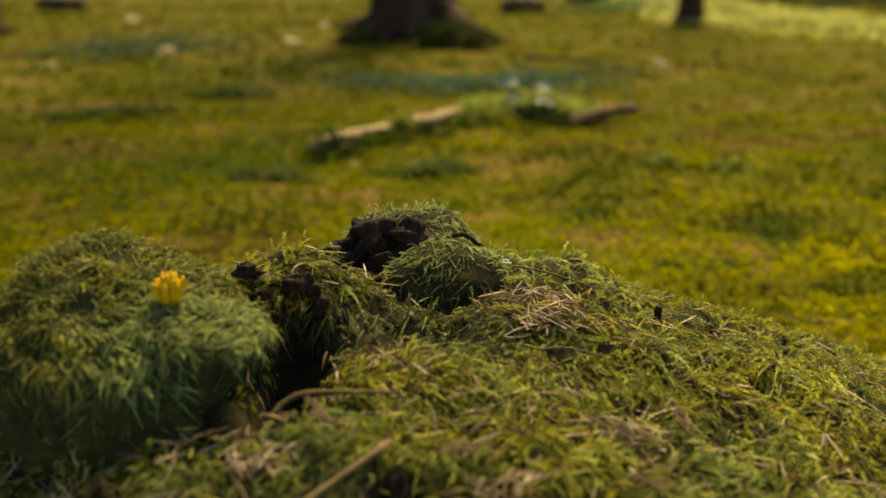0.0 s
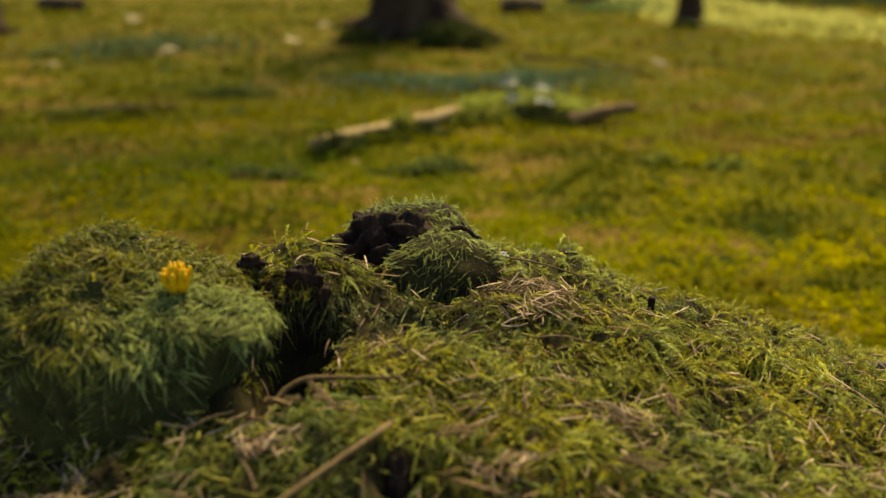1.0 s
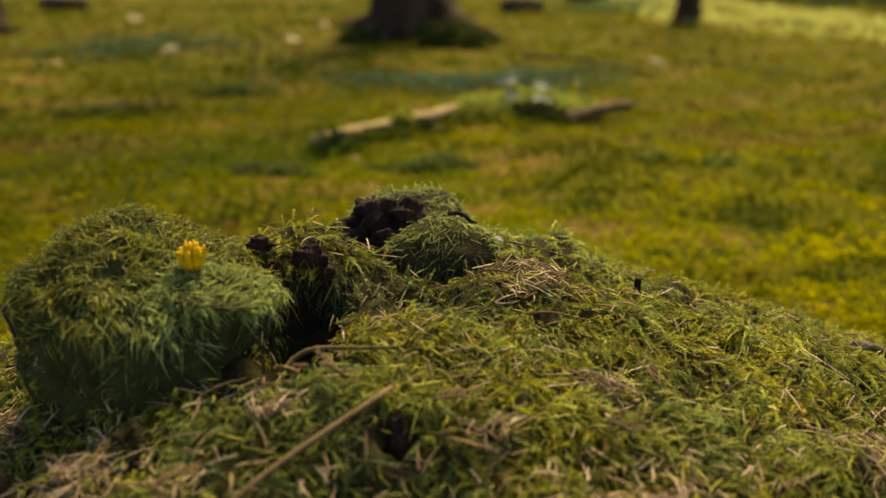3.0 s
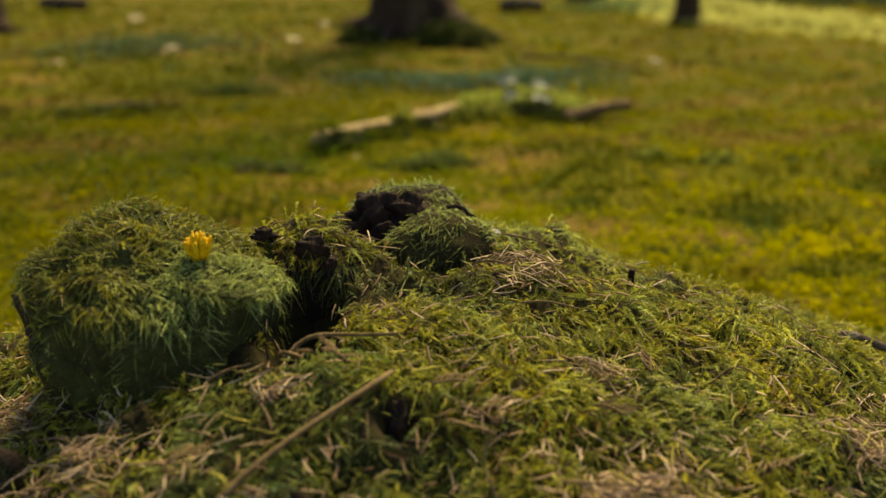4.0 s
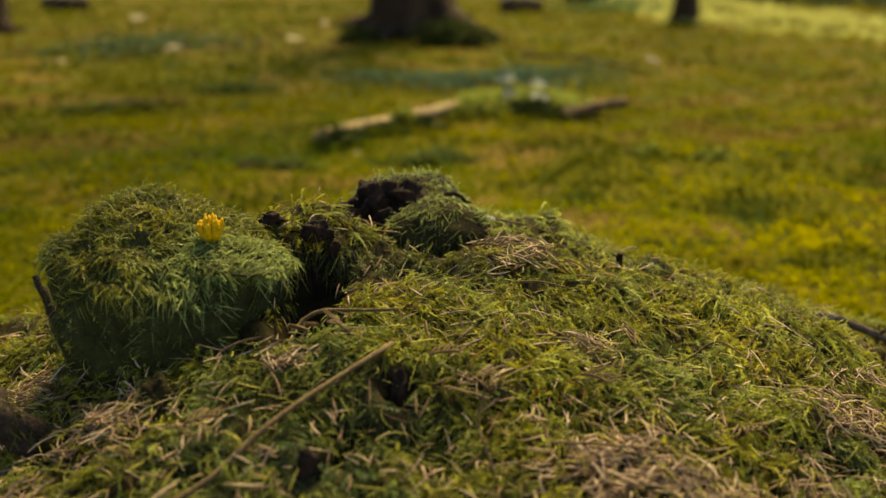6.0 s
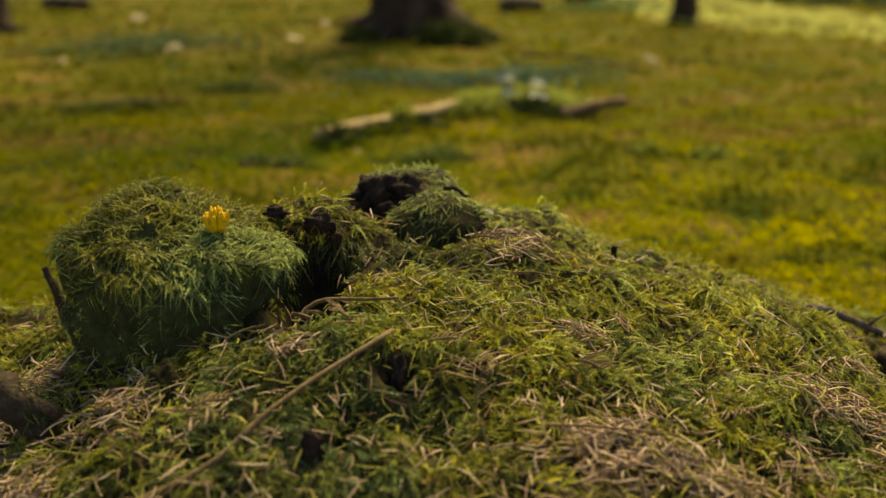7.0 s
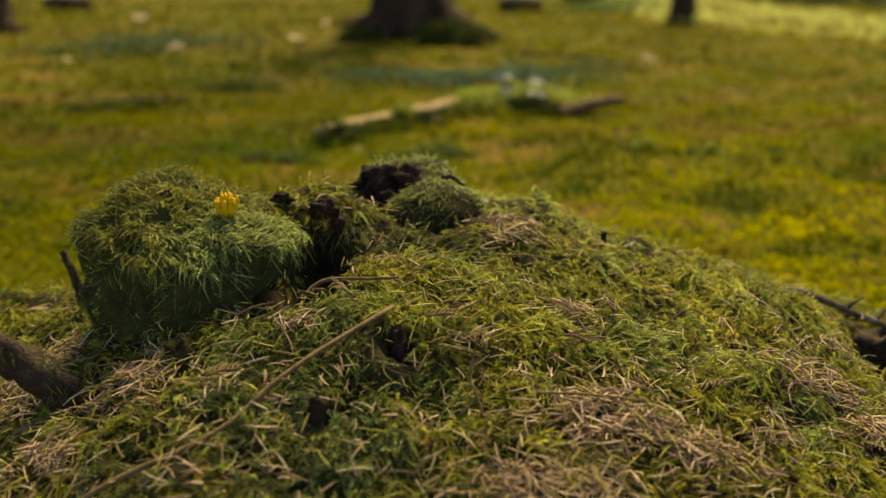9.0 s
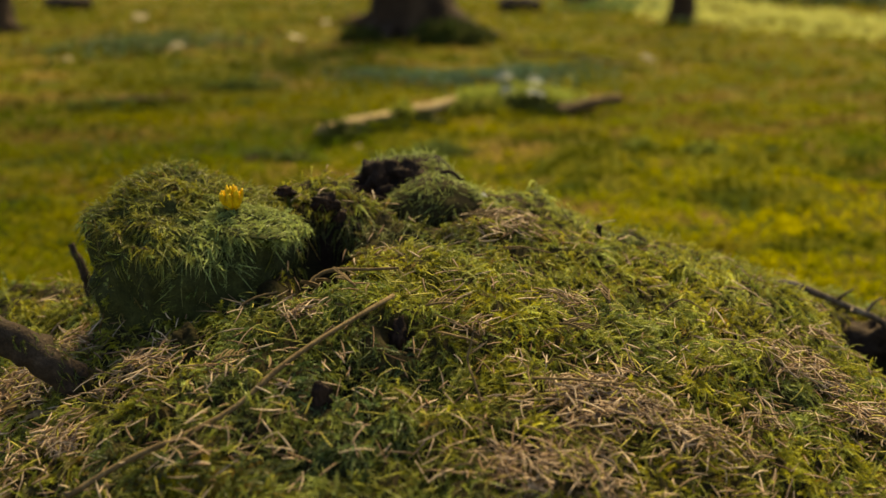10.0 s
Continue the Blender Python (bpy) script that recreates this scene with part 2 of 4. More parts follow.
def tidy_tube_mesh(name, points, radii, mat, sides=8, rough=0.12, seed=0):
    v, f = tube(points, radii, sides, rough, seed, False)
    bm = bmesh.new()
    vs = [bm.verts.new(p) for p in v]
    for q in f:
        bm.faces.new([vs[i] for i in q])
    bm.faces.new(vs[:sides])
    bm.faces.new(vs[-sides:][::-1])
    bmesh.ops.recalc_face_normals(bm, faces=bm.faces)
    me = bpy.data.meshes.new(name)
    bm.to_mesh(me)
    bm.free()
    for p in me.polygons:
        p.use_smooth = True
    me.materials.append(mat)
    return me


def bent(points, n=16, wobble=0.0, seed=0):
    """A smooth line through a few points (Catmull-Rom), with a slight wobble."""
    p = np.asarray(points, float)
    p = np.concatenate([[2 * p[0] - p[1]], p, [2 * p[-1] - p[-2]]])
    out = []
    segs = len(p) - 3
    for u in np.linspace(0, segs, n):
        i = min(int(u), segs - 1)
        t = u - i
        a, b, c, e = p[i:i + 4]
        out.append(0.5 * (2 * b + (c - a) * t + (2 * a - 5 * b + 4 * c - e) * t * t + (3 * b - a - 3 * c + e) * t ** 3))
    out = np.array(out)
    s = np.arange(n) * 0.35
    return out + wobble * np.stack([vnoise(s, seed), vnoise(s, seed + 5.5), vnoise(s, seed + 9.5)], -1)


# ---- moss sprigs: small feathery fronds ----
def shoot(seed, leaves=18, flat=0.0, long=0.16, wide=0.07, arch=0.9, thick=0.035):
    """A moss shoot, 1 long: a curved stem set with narrow pointed leaves, all round it or, when flat, mostly to both sides. Verts, triangles, how far along each vertex is."""
    r = random.Random(seed)
    bend = arch * r.uniform(0.7, 1.3)
    twist = r.uniform(-0.25, 0.25)

    def stem(s):
        return np.array([bend * s * s + 0.10 * s, twist * s * s, s * (1 - 0.50 * bend * s)])
    v, f, along = [], [], []
    for i in range(3):
        c, e = stem(i / 3), stem((i + 1.4) / 3)
        k = len(v)
        v += [c + (0, -thick, 0), c + (0, thick, 0), e]
        along += [i / 3, i / 3, min(1, (i + 1.4) / 3)]
        f.append((k, k + 1, k + 2))
    for i in range(leaves):
        s = 0.10 + 0.90 * (i + 0.5) / leaves
        c, t = stem(s), stem(s + 0.02) - stem(s)
        t /= np.linalg.norm(t)
        a = 2.4 * i + r.uniform(-0.4, 0.4)
        if r.random() < flat:
            a = math.pi * (i % 2) + math.pi / 2 + r.uniform(-0.35, 0.35)
        e1 = np.cross(t, [0, 1.0, 0])
        e1 /= np.linalg.norm(e1)
        e2 = np.cross(t, e1)
        go = (e1 * math.cos(a) + e2 * math.sin(a)) * r.uniform(0.6, 1.0) + t * r.uniform(0.3, 0.8)
        go /= np.linalg.norm(go)
        w = np.cross(go, t + np.array([r.uniform(-0.5, 0.5), 0, r.uniform(-0.5, 0.5)]))
        w /= np.linalg.norm(w)
        l = long * (1.0 - 0.55 * s) * (0.6 + 0.4 * min(1, 3 * s)) * r.uniform(0.7, 1.3)
        k = len(v)
        v += [c + w * wide * 0.5, c + go * l + t * l * r.uniform(-0.1, 0.35), c - w * wide * 0.5]
        along += [s * 0.9, min(1, s + 0.2), s * 0.9]
        f.append((k, k + 1, k + 2))
    return np.array(v), np.array(f), np.clip(np.array(along), 0, 1)


TAILS = [shoot(80 + i, 18, 0.2, 0.19, 0.085, 0.85 + 0.18 * i) for i in range(6)]
FEATHERS = [shoot(i, 20, 0.8, 0.28, 0.090, 0.60 + 0.20 * i) for i in range(6)]
STARS = [shoot(40 + i, 16, 0.0, 0.30, 0.08, 0.25) for i in range(4)]
BROAD = [shoot(60 + i, 8, 0.5, 0.55, 0.26, 0.6, 0.05) for i in range(4)]


def planted(kinds, pick, spots, normals, lean, sizes, colours, tipgain=0.55, rng=None):
    """Verts, quads and colours of many sprigs: each stands along its normal and arches over towards lean."""
    V, F, C = [], [], []
    start = 0
    for k, (tv, tf, ta) in enumerate(kinds):
        w = np.nonzero(pick == k)[0]
        if len(w) == 0:
            continue
        n = normals[w]
        x = lean[w] - (lean[w] * n).sum(1, keepdims=True) * n
        x /= np.linalg.norm(x, axis=1, keepdims=True) + 1e-9
        y = np.cross(n, x)
        co = (tv[None, :, 0, None] * x[:, None] + tv[None, :, 1, None] * y[:, None] + tv[None, :, 2, None] * n[:, None]) * sizes[w][:, None, None] + spots[w][:, None]
        # tips grow lighter; the dark base also puts shade between sprigs into colour
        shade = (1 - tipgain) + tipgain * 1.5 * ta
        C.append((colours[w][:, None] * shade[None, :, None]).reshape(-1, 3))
        V.append(co.reshape(-1, 3))
        F.append((tf[None] + (np.arange(len(w)) * len(tv))[:, None, None]).reshape(-1, tf.shape[1]) + start)
        start += len(w) * len(tv)
    return np.concatenate(V), np.concatenate(F), np.concatenate(C)


GREEN = np.array([0.068, 0.100, 0.018])
OLIVE = np.array([0.142, 0.142, 0.013])
GOLD = np.array([0.215, 0.196, 0.015])
SILVER = np.array([0.235, 0.280, 0.096])
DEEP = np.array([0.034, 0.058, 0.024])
RUST = np.array([0.16, 0.10, 0.018])


BROWN = np.array([0.085, 0.055, 0.020])


def moss_colour(x, y, rng, silver=0.0, deep=0.0, gold=0.0, dead=0.0, vary=0.55, own=0.5):
    """Colour of each sprig: patches of green, olive and golden moss, with single strays."""
    t = 0.5 + vary * fbm(x * 11, y * 11, 0, 31, 2) + 0.16 * rng.normal(size=len(x)) + gold + 0.60 * (own - 0.5)
    t = np.clip(t, 0, 1)[:, None]
    c = np.where(t < 0.5, GREEN + (OLIVE - GREEN) * t * 2, OLIVE + (GOLD - OLIVE) * (t * 2 - 1))
    rust = (rng.random(len(x)) < 0.04)[:, None]
    c = np.where(rust, RUST, c)
    c = np.where((rng.random(len(x)) < dead)[:, None], BROWN, c)
    s = np.clip(np.broadcast_to(silver, (len(x),)) + 0.15 * rng.normal(size=len(x)), 0, 1)[:, None]
    e = np.clip(np.broadcast_to(deep, (len(x),)), 0, 1)[:, None]
    c = c * (1 - s) + SILVER * s
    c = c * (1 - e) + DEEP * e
    return c * rng.uniform(0.65, 1.85, size=(len(x), 1))


# ---- ground: one sheet out to the horizon, fine on the mound ----
def spaced(lo, hi, fine, far, growth):
    """Coordinates: fine steps from lo to hi, then steps that grow out to far on both sides."""
    mid = list(np.arange(lo, hi, fine))
    up, step, x = [], fine, mid[-1]
    while x < far:
        step *= growth
        x += step
        up.append(x)
    down, step, x = [], fine, mid[0]
    while x > -far:
        step *= growth
        x -= step
        down.append(x)
    return np.array(down[::-1] + mid + up)


gx = spaced(-0.60, 0.62, 0.0065, 400, 1.09)
gy = spaced(0.27, 1.02, 0.0065, 400, 1.08)
X, Y = np.meshgrid(gx, gy)
Z = ground_z(X, Y)
faces = grid_faces(len(gy), len(gx))
mid = ((X[:-1, :-1] - 0.02) ** 2 / 0.60 ** 2 + (Y[:-1, :-1] - 0.65) ** 2 / 0.36 ** 2 + 0.35 * fbm(X[:-1, :-1] * 9, Y[:-1, :-1] * 9, 0, 171, 2)).ravel()
ground = new("ground", mesh_np("ground", np.stack([X, Y, Z], -1).reshape(-1, 3), faces, [FLOOR, SOIL], face_mat=(mid < 1).astype(int)))
tagged(ground, "mossy forest floor of green, golden and brown patches rising to a mound", "ground", kind="structure")


# ---- the old stump: a steep mossy block, a ledge and a rotten crown ----
def lump(cx, cy, a, b, turn, base, top, tiltx, tilty, seed, nu=44, nv=96, square=3.2, edge=0.78, overhang=0.05, rough=0.010):
    """A steep-sided rounded block: rings from its foot up over a rounded shoulder to the middle of its top. Verts, quads."""
    ang = np.arange(nv) * 2 * np.pi / nv
    u = np.linspace(0, 1, nu)
    side = np.clip(u / 0.6, 0, 1)
    over = np.clip((u - 0.6) / 0.4, 0, 1)
    rad = np.where(u < 0.6, 1.0 + overhang * (side - 0.5), (1 + overhang * 0.5) * (1 - over ** 1.3))
    hgt = np.where(u < 0.6, edge * side, edge + (1 - edge) * np.sin(over * np.pi / 2) ** 0.8)
    c, s = np.cos(ang), np.sin(ang)
    k = (np.abs(c) ** square + np.abs(s) ** square) ** (-1 / square)
    px, py = a * k * c, b * k * s
    t = radians(turn)
    ex, ey = px * np.cos(t) - py * np.sin(t), px * np.sin(t) + py * np.cos(t)
    x = cx + rad[:, None] * ex[None]
    y = cy + rad[:, None] * ey[None]
    tops = top + tiltx * (x - cx) + tilty * (y - cy)
    z = base + (tops - base) * hgt[:, None]
    v = np.stack([x, y, z], -1)
    out = np.stack([x - cx, y - cy, 0.35 * (z - base)], -1)
    out /= np.linalg.norm(out, axis=-1, keepdims=True) + 1e-6
    v = v + out * (rough * fbm(x * 22, y * 22, z * 22, seed, 3) + 0.8 * rough * fbm(x * 8, y * 8, z * 8, seed + 7, 2))[..., None]
    return v, grid_faces(nu, nv, True)


def on_lump(v, nv, count, rng):
    """Random places on a lump's skin with their outward normals, evenly by area."""
    nu = v.shape[0]
    du = v[1:, :] - v[:-1, :]
    dv = np.roll(v, -1, 1) - v
    n = np.cross(dv[:-1], du)
    area = np.linalg.norm(n, axis=-1)
    n = n / (area[..., None] + 1e-12)
    pick = rng.choice(area.size, count, p=(area / area.sum()).ravel())
    i, j = pick // nv, pick % nv
    a, b = rng.random((count, 1)), rng.random((count, 1))
    p = v[i, j] + a * du[i, j] + b * dv[i, j]
    return p, n[i, j]


def downhill(p, n, rng, stray=0.7):
    """A direction to arch over to: down the slope, and the same way within a tuft, with strays."""
    d = n.copy()
    d[:, 2] = 0
    comb = np.stack([vnoise(p[:, 0] * 26, p[:, 1] * 26, p[:, 2] * 26, k) for k in (201, 202, 203)], -1)
    d = d * 1.3 + (2.1 * comb + 0.6 * rng.normal(size=n.shape)) * stray * np.array([1, 1, 0.3])
    steep = np.clip(1 - n[:, 2], 0, 1)[:, None]
    return d + np.array([0, 0, -1.6]) * steep


def sprigs(name, parent, spots, normals, sizes, colours, rng, label="", star=0.25, stray=0.7, matted=0.65, shaggy=0.52):
    kinds = FEATHERS + STARS + TAILS
    steep = np.clip(1 - normals[:, 2], 0, 1)
    isstar = rng.random(len(spots)) < star * (1 - steep)
    pick = np.where(rng.random(len(spots)) < shaggy, 10 + rng.integers(0, 6, len(spots)), rng.integers(0, 6, len(spots)))
    pick = np.where(isstar, 6 + rng.integers(0, 4, len(spots)), pick)
    lean = downhill(spots, normals, rng, stray)
    lean -= (lean * normals).sum(1, keepdims=True) * normals
    lean /= np.linalg.norm(lean, axis=1, keepdims=True) + 1e-9
    flat = (np.where(isstar, 0.15, matted) * rng.uniform(0.4, 1.5, len(spots)))[:, None]
    n = normals * (1 - 0.35 * steep[:, None]) + lean * flat + rng.normal(size=normals.shape) * 0.28 + np.array([0, 0, 0.15])
    n /= np.linalg.norm(n, axis=1, keepdims=True)
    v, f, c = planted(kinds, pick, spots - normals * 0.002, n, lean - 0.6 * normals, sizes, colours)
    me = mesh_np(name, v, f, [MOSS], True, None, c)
    ob = child(name, me, parent, label) if parent else tagged(new(name, me), label)
    return ob


rng = np.random.default_rng(5)
stump = tagged(new("tree_stump"), "old tree stump overgrown with hanging green moss", "tree stump")
v, f = lump(-0.232, 0.634, 0.084, 0.077, -22, 0.17, 0.382, -0.16, 0.20, 3, 60, 130, 3.4, 0.88, 0.03, 0.013)
high = np.clip((v[..., 2] - 0.30) / 0.06, 0, 1)
v[..., 2] += high * (0.010 * bump(v[..., 0], v[..., 1], -0.268, 0.690, 0.045, 0.050) - 0.006)
dome = tufts(v[..., 0] + 0.5 * v[..., 2], v[..., 1] + 0.7 * v[..., 2], 0.024, 331)[0] - 0.5
away = v - np.array([-0.236, 0.640, 0.300])
v += 0.012 * dome[..., None] * away / np.linalg.norm(away, axis=-1, keepdims=True)
core = child("body", mesh_np("body", v.reshape(-1, 3), f, [BED]), stump, "dark stump wood stained green under the moss")
p, n = on_lump(v, 130, 30000, rng)
side = np.clip((0.80 - n[:, 2]) / 0.40, 0, 1)
ok = p[:, 2] > ground_z(p[:, 0], p[:, 1]) - 0.01
bare = (p[:, 0] > -0.175) & (p[:, 2] < 0.340) & (p[:, 1] < 0.66)
ok &= rng.random(len(p)) > np.maximum(0.45 * bare, 0.15 * side)
p, n, side = p[ok], n[ok], side[ok]
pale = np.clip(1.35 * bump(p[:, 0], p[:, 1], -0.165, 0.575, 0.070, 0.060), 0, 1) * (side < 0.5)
top = side < 0.5
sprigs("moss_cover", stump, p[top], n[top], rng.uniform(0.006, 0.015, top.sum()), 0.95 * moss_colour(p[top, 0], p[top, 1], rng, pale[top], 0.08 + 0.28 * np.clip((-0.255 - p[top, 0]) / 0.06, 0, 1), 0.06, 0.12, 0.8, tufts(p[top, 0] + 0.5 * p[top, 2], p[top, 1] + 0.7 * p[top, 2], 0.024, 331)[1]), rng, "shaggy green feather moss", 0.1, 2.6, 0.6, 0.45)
tagged(stump.children[-1], kind="stuff")
p, n = p[~top], n[~top]
# side moss: deep green for shade, left and top brightened for sky light
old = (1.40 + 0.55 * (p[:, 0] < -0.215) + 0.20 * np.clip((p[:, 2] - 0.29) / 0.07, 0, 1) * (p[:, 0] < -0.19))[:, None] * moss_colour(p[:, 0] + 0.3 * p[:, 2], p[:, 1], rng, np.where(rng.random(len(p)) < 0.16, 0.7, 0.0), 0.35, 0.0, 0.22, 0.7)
sprigs("hanging_moss", stump, p, n * np.array([1, 1, 0.2]) - np.array([0, 0, 0.30]), rng.uniform(0.006, 0.015, len(p)) * np.clip(0.45 + (p[:, 2] - ground_z(p[:, 0], p[:, 1])) / 0.05, 0.6, 1), old, rng, "green moss hanging in strands down the stump's side, light and shade put into its colour", 0.0, 0.9, 1.1, 0.7)
tagged(stump.children[-1], kind="stuff")

v, f = lump(-0.164, 0.598, 0.052, 0.032, -16, 0.353, 0.367, -0.10, 0.20, 33, 22, 56, 2.2, 0.35, 0.10, 0.012)
bulge = child("moss_bulge", mesh_np("moss_bulge", v.reshape(-1, 3), f, [BED]), stump, "dark bed of the pale moss fringe")
p, n = on_lump(v, 56, 2400, rng)
p, n = p[n[:, 2] > 0.35], n[n[:, 2] > 0.35]
tagged(sprigs("moss_fringe", bulge, p, n, rng.uniform(0.006, 0.013, len(p)), moss_colour(p[:, 0], p[:, 1], rng, 0.85), rng, "pale green moss fringe hanging over the hollow", 0.0, 2.2, 0.8, 0.25), kind="stuff")

crown = tagged(new("rotten_stump_crown"), "dark rotten stump remnant capped with pale green moss", "tree stump")
v, f = lump(-0.024, 0.842, 0.062, 0.046, -6, 0.26, 0.372, -0.04, 0.10, 9, 36, 80, 2.3, 0.80, -0.06, 0.012)
crown_wood = child("wood", mesh_np("wood", v.reshape(-1, 3), f, [ROT]), crown, "dark brown crumbling wood")
p, n = on_lump(v, 80, 9000, rng)
woody = (p[:, 0] < -0.014) & (p[:, 1] < 0.826 + 0.010 * vnoise(p[:, 0] * 60, 0, 0, 78))
woody |= (n[:, 0] < -0.4) & (n[:, 2] < 0.55)
ok = (p[:, 2] > ground_z(p[:, 0], p[:, 1]) - 0.006) & ~(woody & (fbm(p[:, 0] * 40, p[:, 1] * 40, p[:, 2] * 40, 77, 2) < 0.50))
p, n = p[ok], n[ok]
sprigs("moss_cap", crown, p, n, rng.uniform(0.007, 0.013, len(p)), 1.1 * moss_colour(p[:, 0], p[:, 1], rng, 0.75), rng, "pale green moss cap", 0.05, 0.6, 0.9, 0.7)
tagged(crown.children[-1], kind="stuff")

cushion = tagged(new("moss_cushion"), "pale green moss cushion against the rotten stump wood", "moss")
v, f = lump(0.000, 0.778, 0.050, 0.036, 8, 0.27, 0.360, 0.0, 0.20, 13, 30, 64, 2.2, 0.66, 0.12, 0.012)
child("earth", mesh_np("earth", v.reshape(-1, 3), f, [SOIL]), cushion)
p, n = on_lump(v, 64, 4000, rng)
ok = p[:, 2] > ground_z(p[:, 0], p[:, 1]) - 0.004
p, n = p[ok], n[ok]
# lower fronds get a darker green, the underside's shade put into colour
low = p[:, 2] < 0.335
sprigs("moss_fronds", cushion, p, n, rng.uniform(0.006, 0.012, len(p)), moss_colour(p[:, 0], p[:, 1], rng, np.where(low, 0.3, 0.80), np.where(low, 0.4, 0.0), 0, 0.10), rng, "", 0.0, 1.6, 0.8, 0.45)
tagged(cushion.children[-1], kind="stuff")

ledge = tagged(new("mossy_wood_ledge"), "ledge of black rotten wood under hanging green moss", "rotten wood")
v, f = lump(-0.116, 0.706, 0.052, 0.032, -4, 0.24, 0.356, -0.10, 0.10, 37, 30, 72, 2.6, 0.84, 0.08, 0.012)
child("wood", mesh_np("wood", v.reshape(-1, 3), f, [ROT]), ledge)
p, n = on_lump(v, 72, 4200, rng)
gap = (n[:, 1] < -0.25) & (p[:, 0] < -0.097) & (p[:, 2] < np.where(p[:, 0] < -0.110, 0.326, 0.346) + 0.006 * vnoise(p[:, 0] * 90, 0, 0, 79))
ok = (p[:, 2] > ground_z(p[:, 0], p[:, 1]) - 0.006) & ~(gap & (rng.random(len(p)) < 0.92))
p, n = p[ok], n[ok]
# moss below 0.345 coloured darker, as shade towards the hollow
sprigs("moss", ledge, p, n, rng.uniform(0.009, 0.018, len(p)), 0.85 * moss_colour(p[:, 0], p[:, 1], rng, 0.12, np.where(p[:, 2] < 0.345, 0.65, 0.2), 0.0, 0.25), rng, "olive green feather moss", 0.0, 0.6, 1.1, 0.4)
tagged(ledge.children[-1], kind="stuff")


# ---- moss carpet on the mound ----
LITTER = [(0.135, 0.425, 0.055, 0.034, 1.2), (0.335, 0.540, 0.050, 0.022, 1.3), (0.122, 0.560, 0.022, 0.018, 0.9), (-0.244, 0.483, 0.036, 0.024, 1.0), (0.033, 0.488, 0.022, 0.012, 0.9),
          (0.072, 0.715, 0.030, 0.040, 0.8), (-0.384, 0.560, 0.055, 0.045, 1.2), (0.373, 0.624, 0.024, 0.014, 0.8), (0.167, 0.482, 0.016, 0.014, 0.8), (0.217, 0.498, 0.016, 0.014, 0.9),
          (0.375, 0.475, 0.035, 0.022, 1.1), (-0.290, 0.425, 0.040, 0.020, 0.9), (-0.165, 0.350, 0.035, 0.025, 0.3), (0.097, 0.345, 0.070, 0.030, 1.1),
          (0.200, 0.405, 0.045, 0.024, 0.8), (-0.345, 0.600, 0.028, 0.020, 1.0), (-0.160, 0.440, 0.030, 0.018, 0.7), (-0.105, 0.510, 0.022, 0.018, 0.8), (0.265, 0.450, 0.022, 0.020, 0.8)]


def litter_patches(x, y):
    """How thick dry needles lie, 0 to 1."""
    k = 0.0
    wx, wy = x + 0.012 * vnoise(x * 40, y * 40, 0, 52), y + 0.010 * vnoise(x * 40, y * 40, 0, 53)
    for cx, cy, rx, ry, much in LITTER:
        k = k + much * bump(wx, wy, cx, cy, rx, ry)
    return np.clip(k + 0.30 * fbm(x * 14, y * 14, 0, 51, 2), 0, 1)


def holes(x, y):
    h = 2.2 * bump(x, y, -0.108, 0.625, 0.026, 0.050) + 1.8 * bump(x, y, -0.026, 0.485, 0.016, 0.024) + 2.6 * bump(x, y, 0.500, 0.700, 0.052, 0.100) + 1.5 * bump(x, y, 0.540, 0.800, 0.040, 0.060)
    h = h + 0.8 * bump(x, y, -0.098, 0.665, 0.022, 0.030) + 1.1 * bump(x, y, -0.006, 0.750, 0.042, 0.024) + 0.5 * bump(x, y, -0.045, 0.735, 0.03, 0.022) + 0.4 * bump(x, y, 0.0, 0.665, 0.04, 0.025)
    h = h + 1.2 * bump(x, y, -0.145, 0.572, 0.036, 0.028) + bump(x, y, -0.085, 0.400, 0.012, 0.012) + bump(x, y, -0.060, 0.425, 0.010, 0.010)
    return h


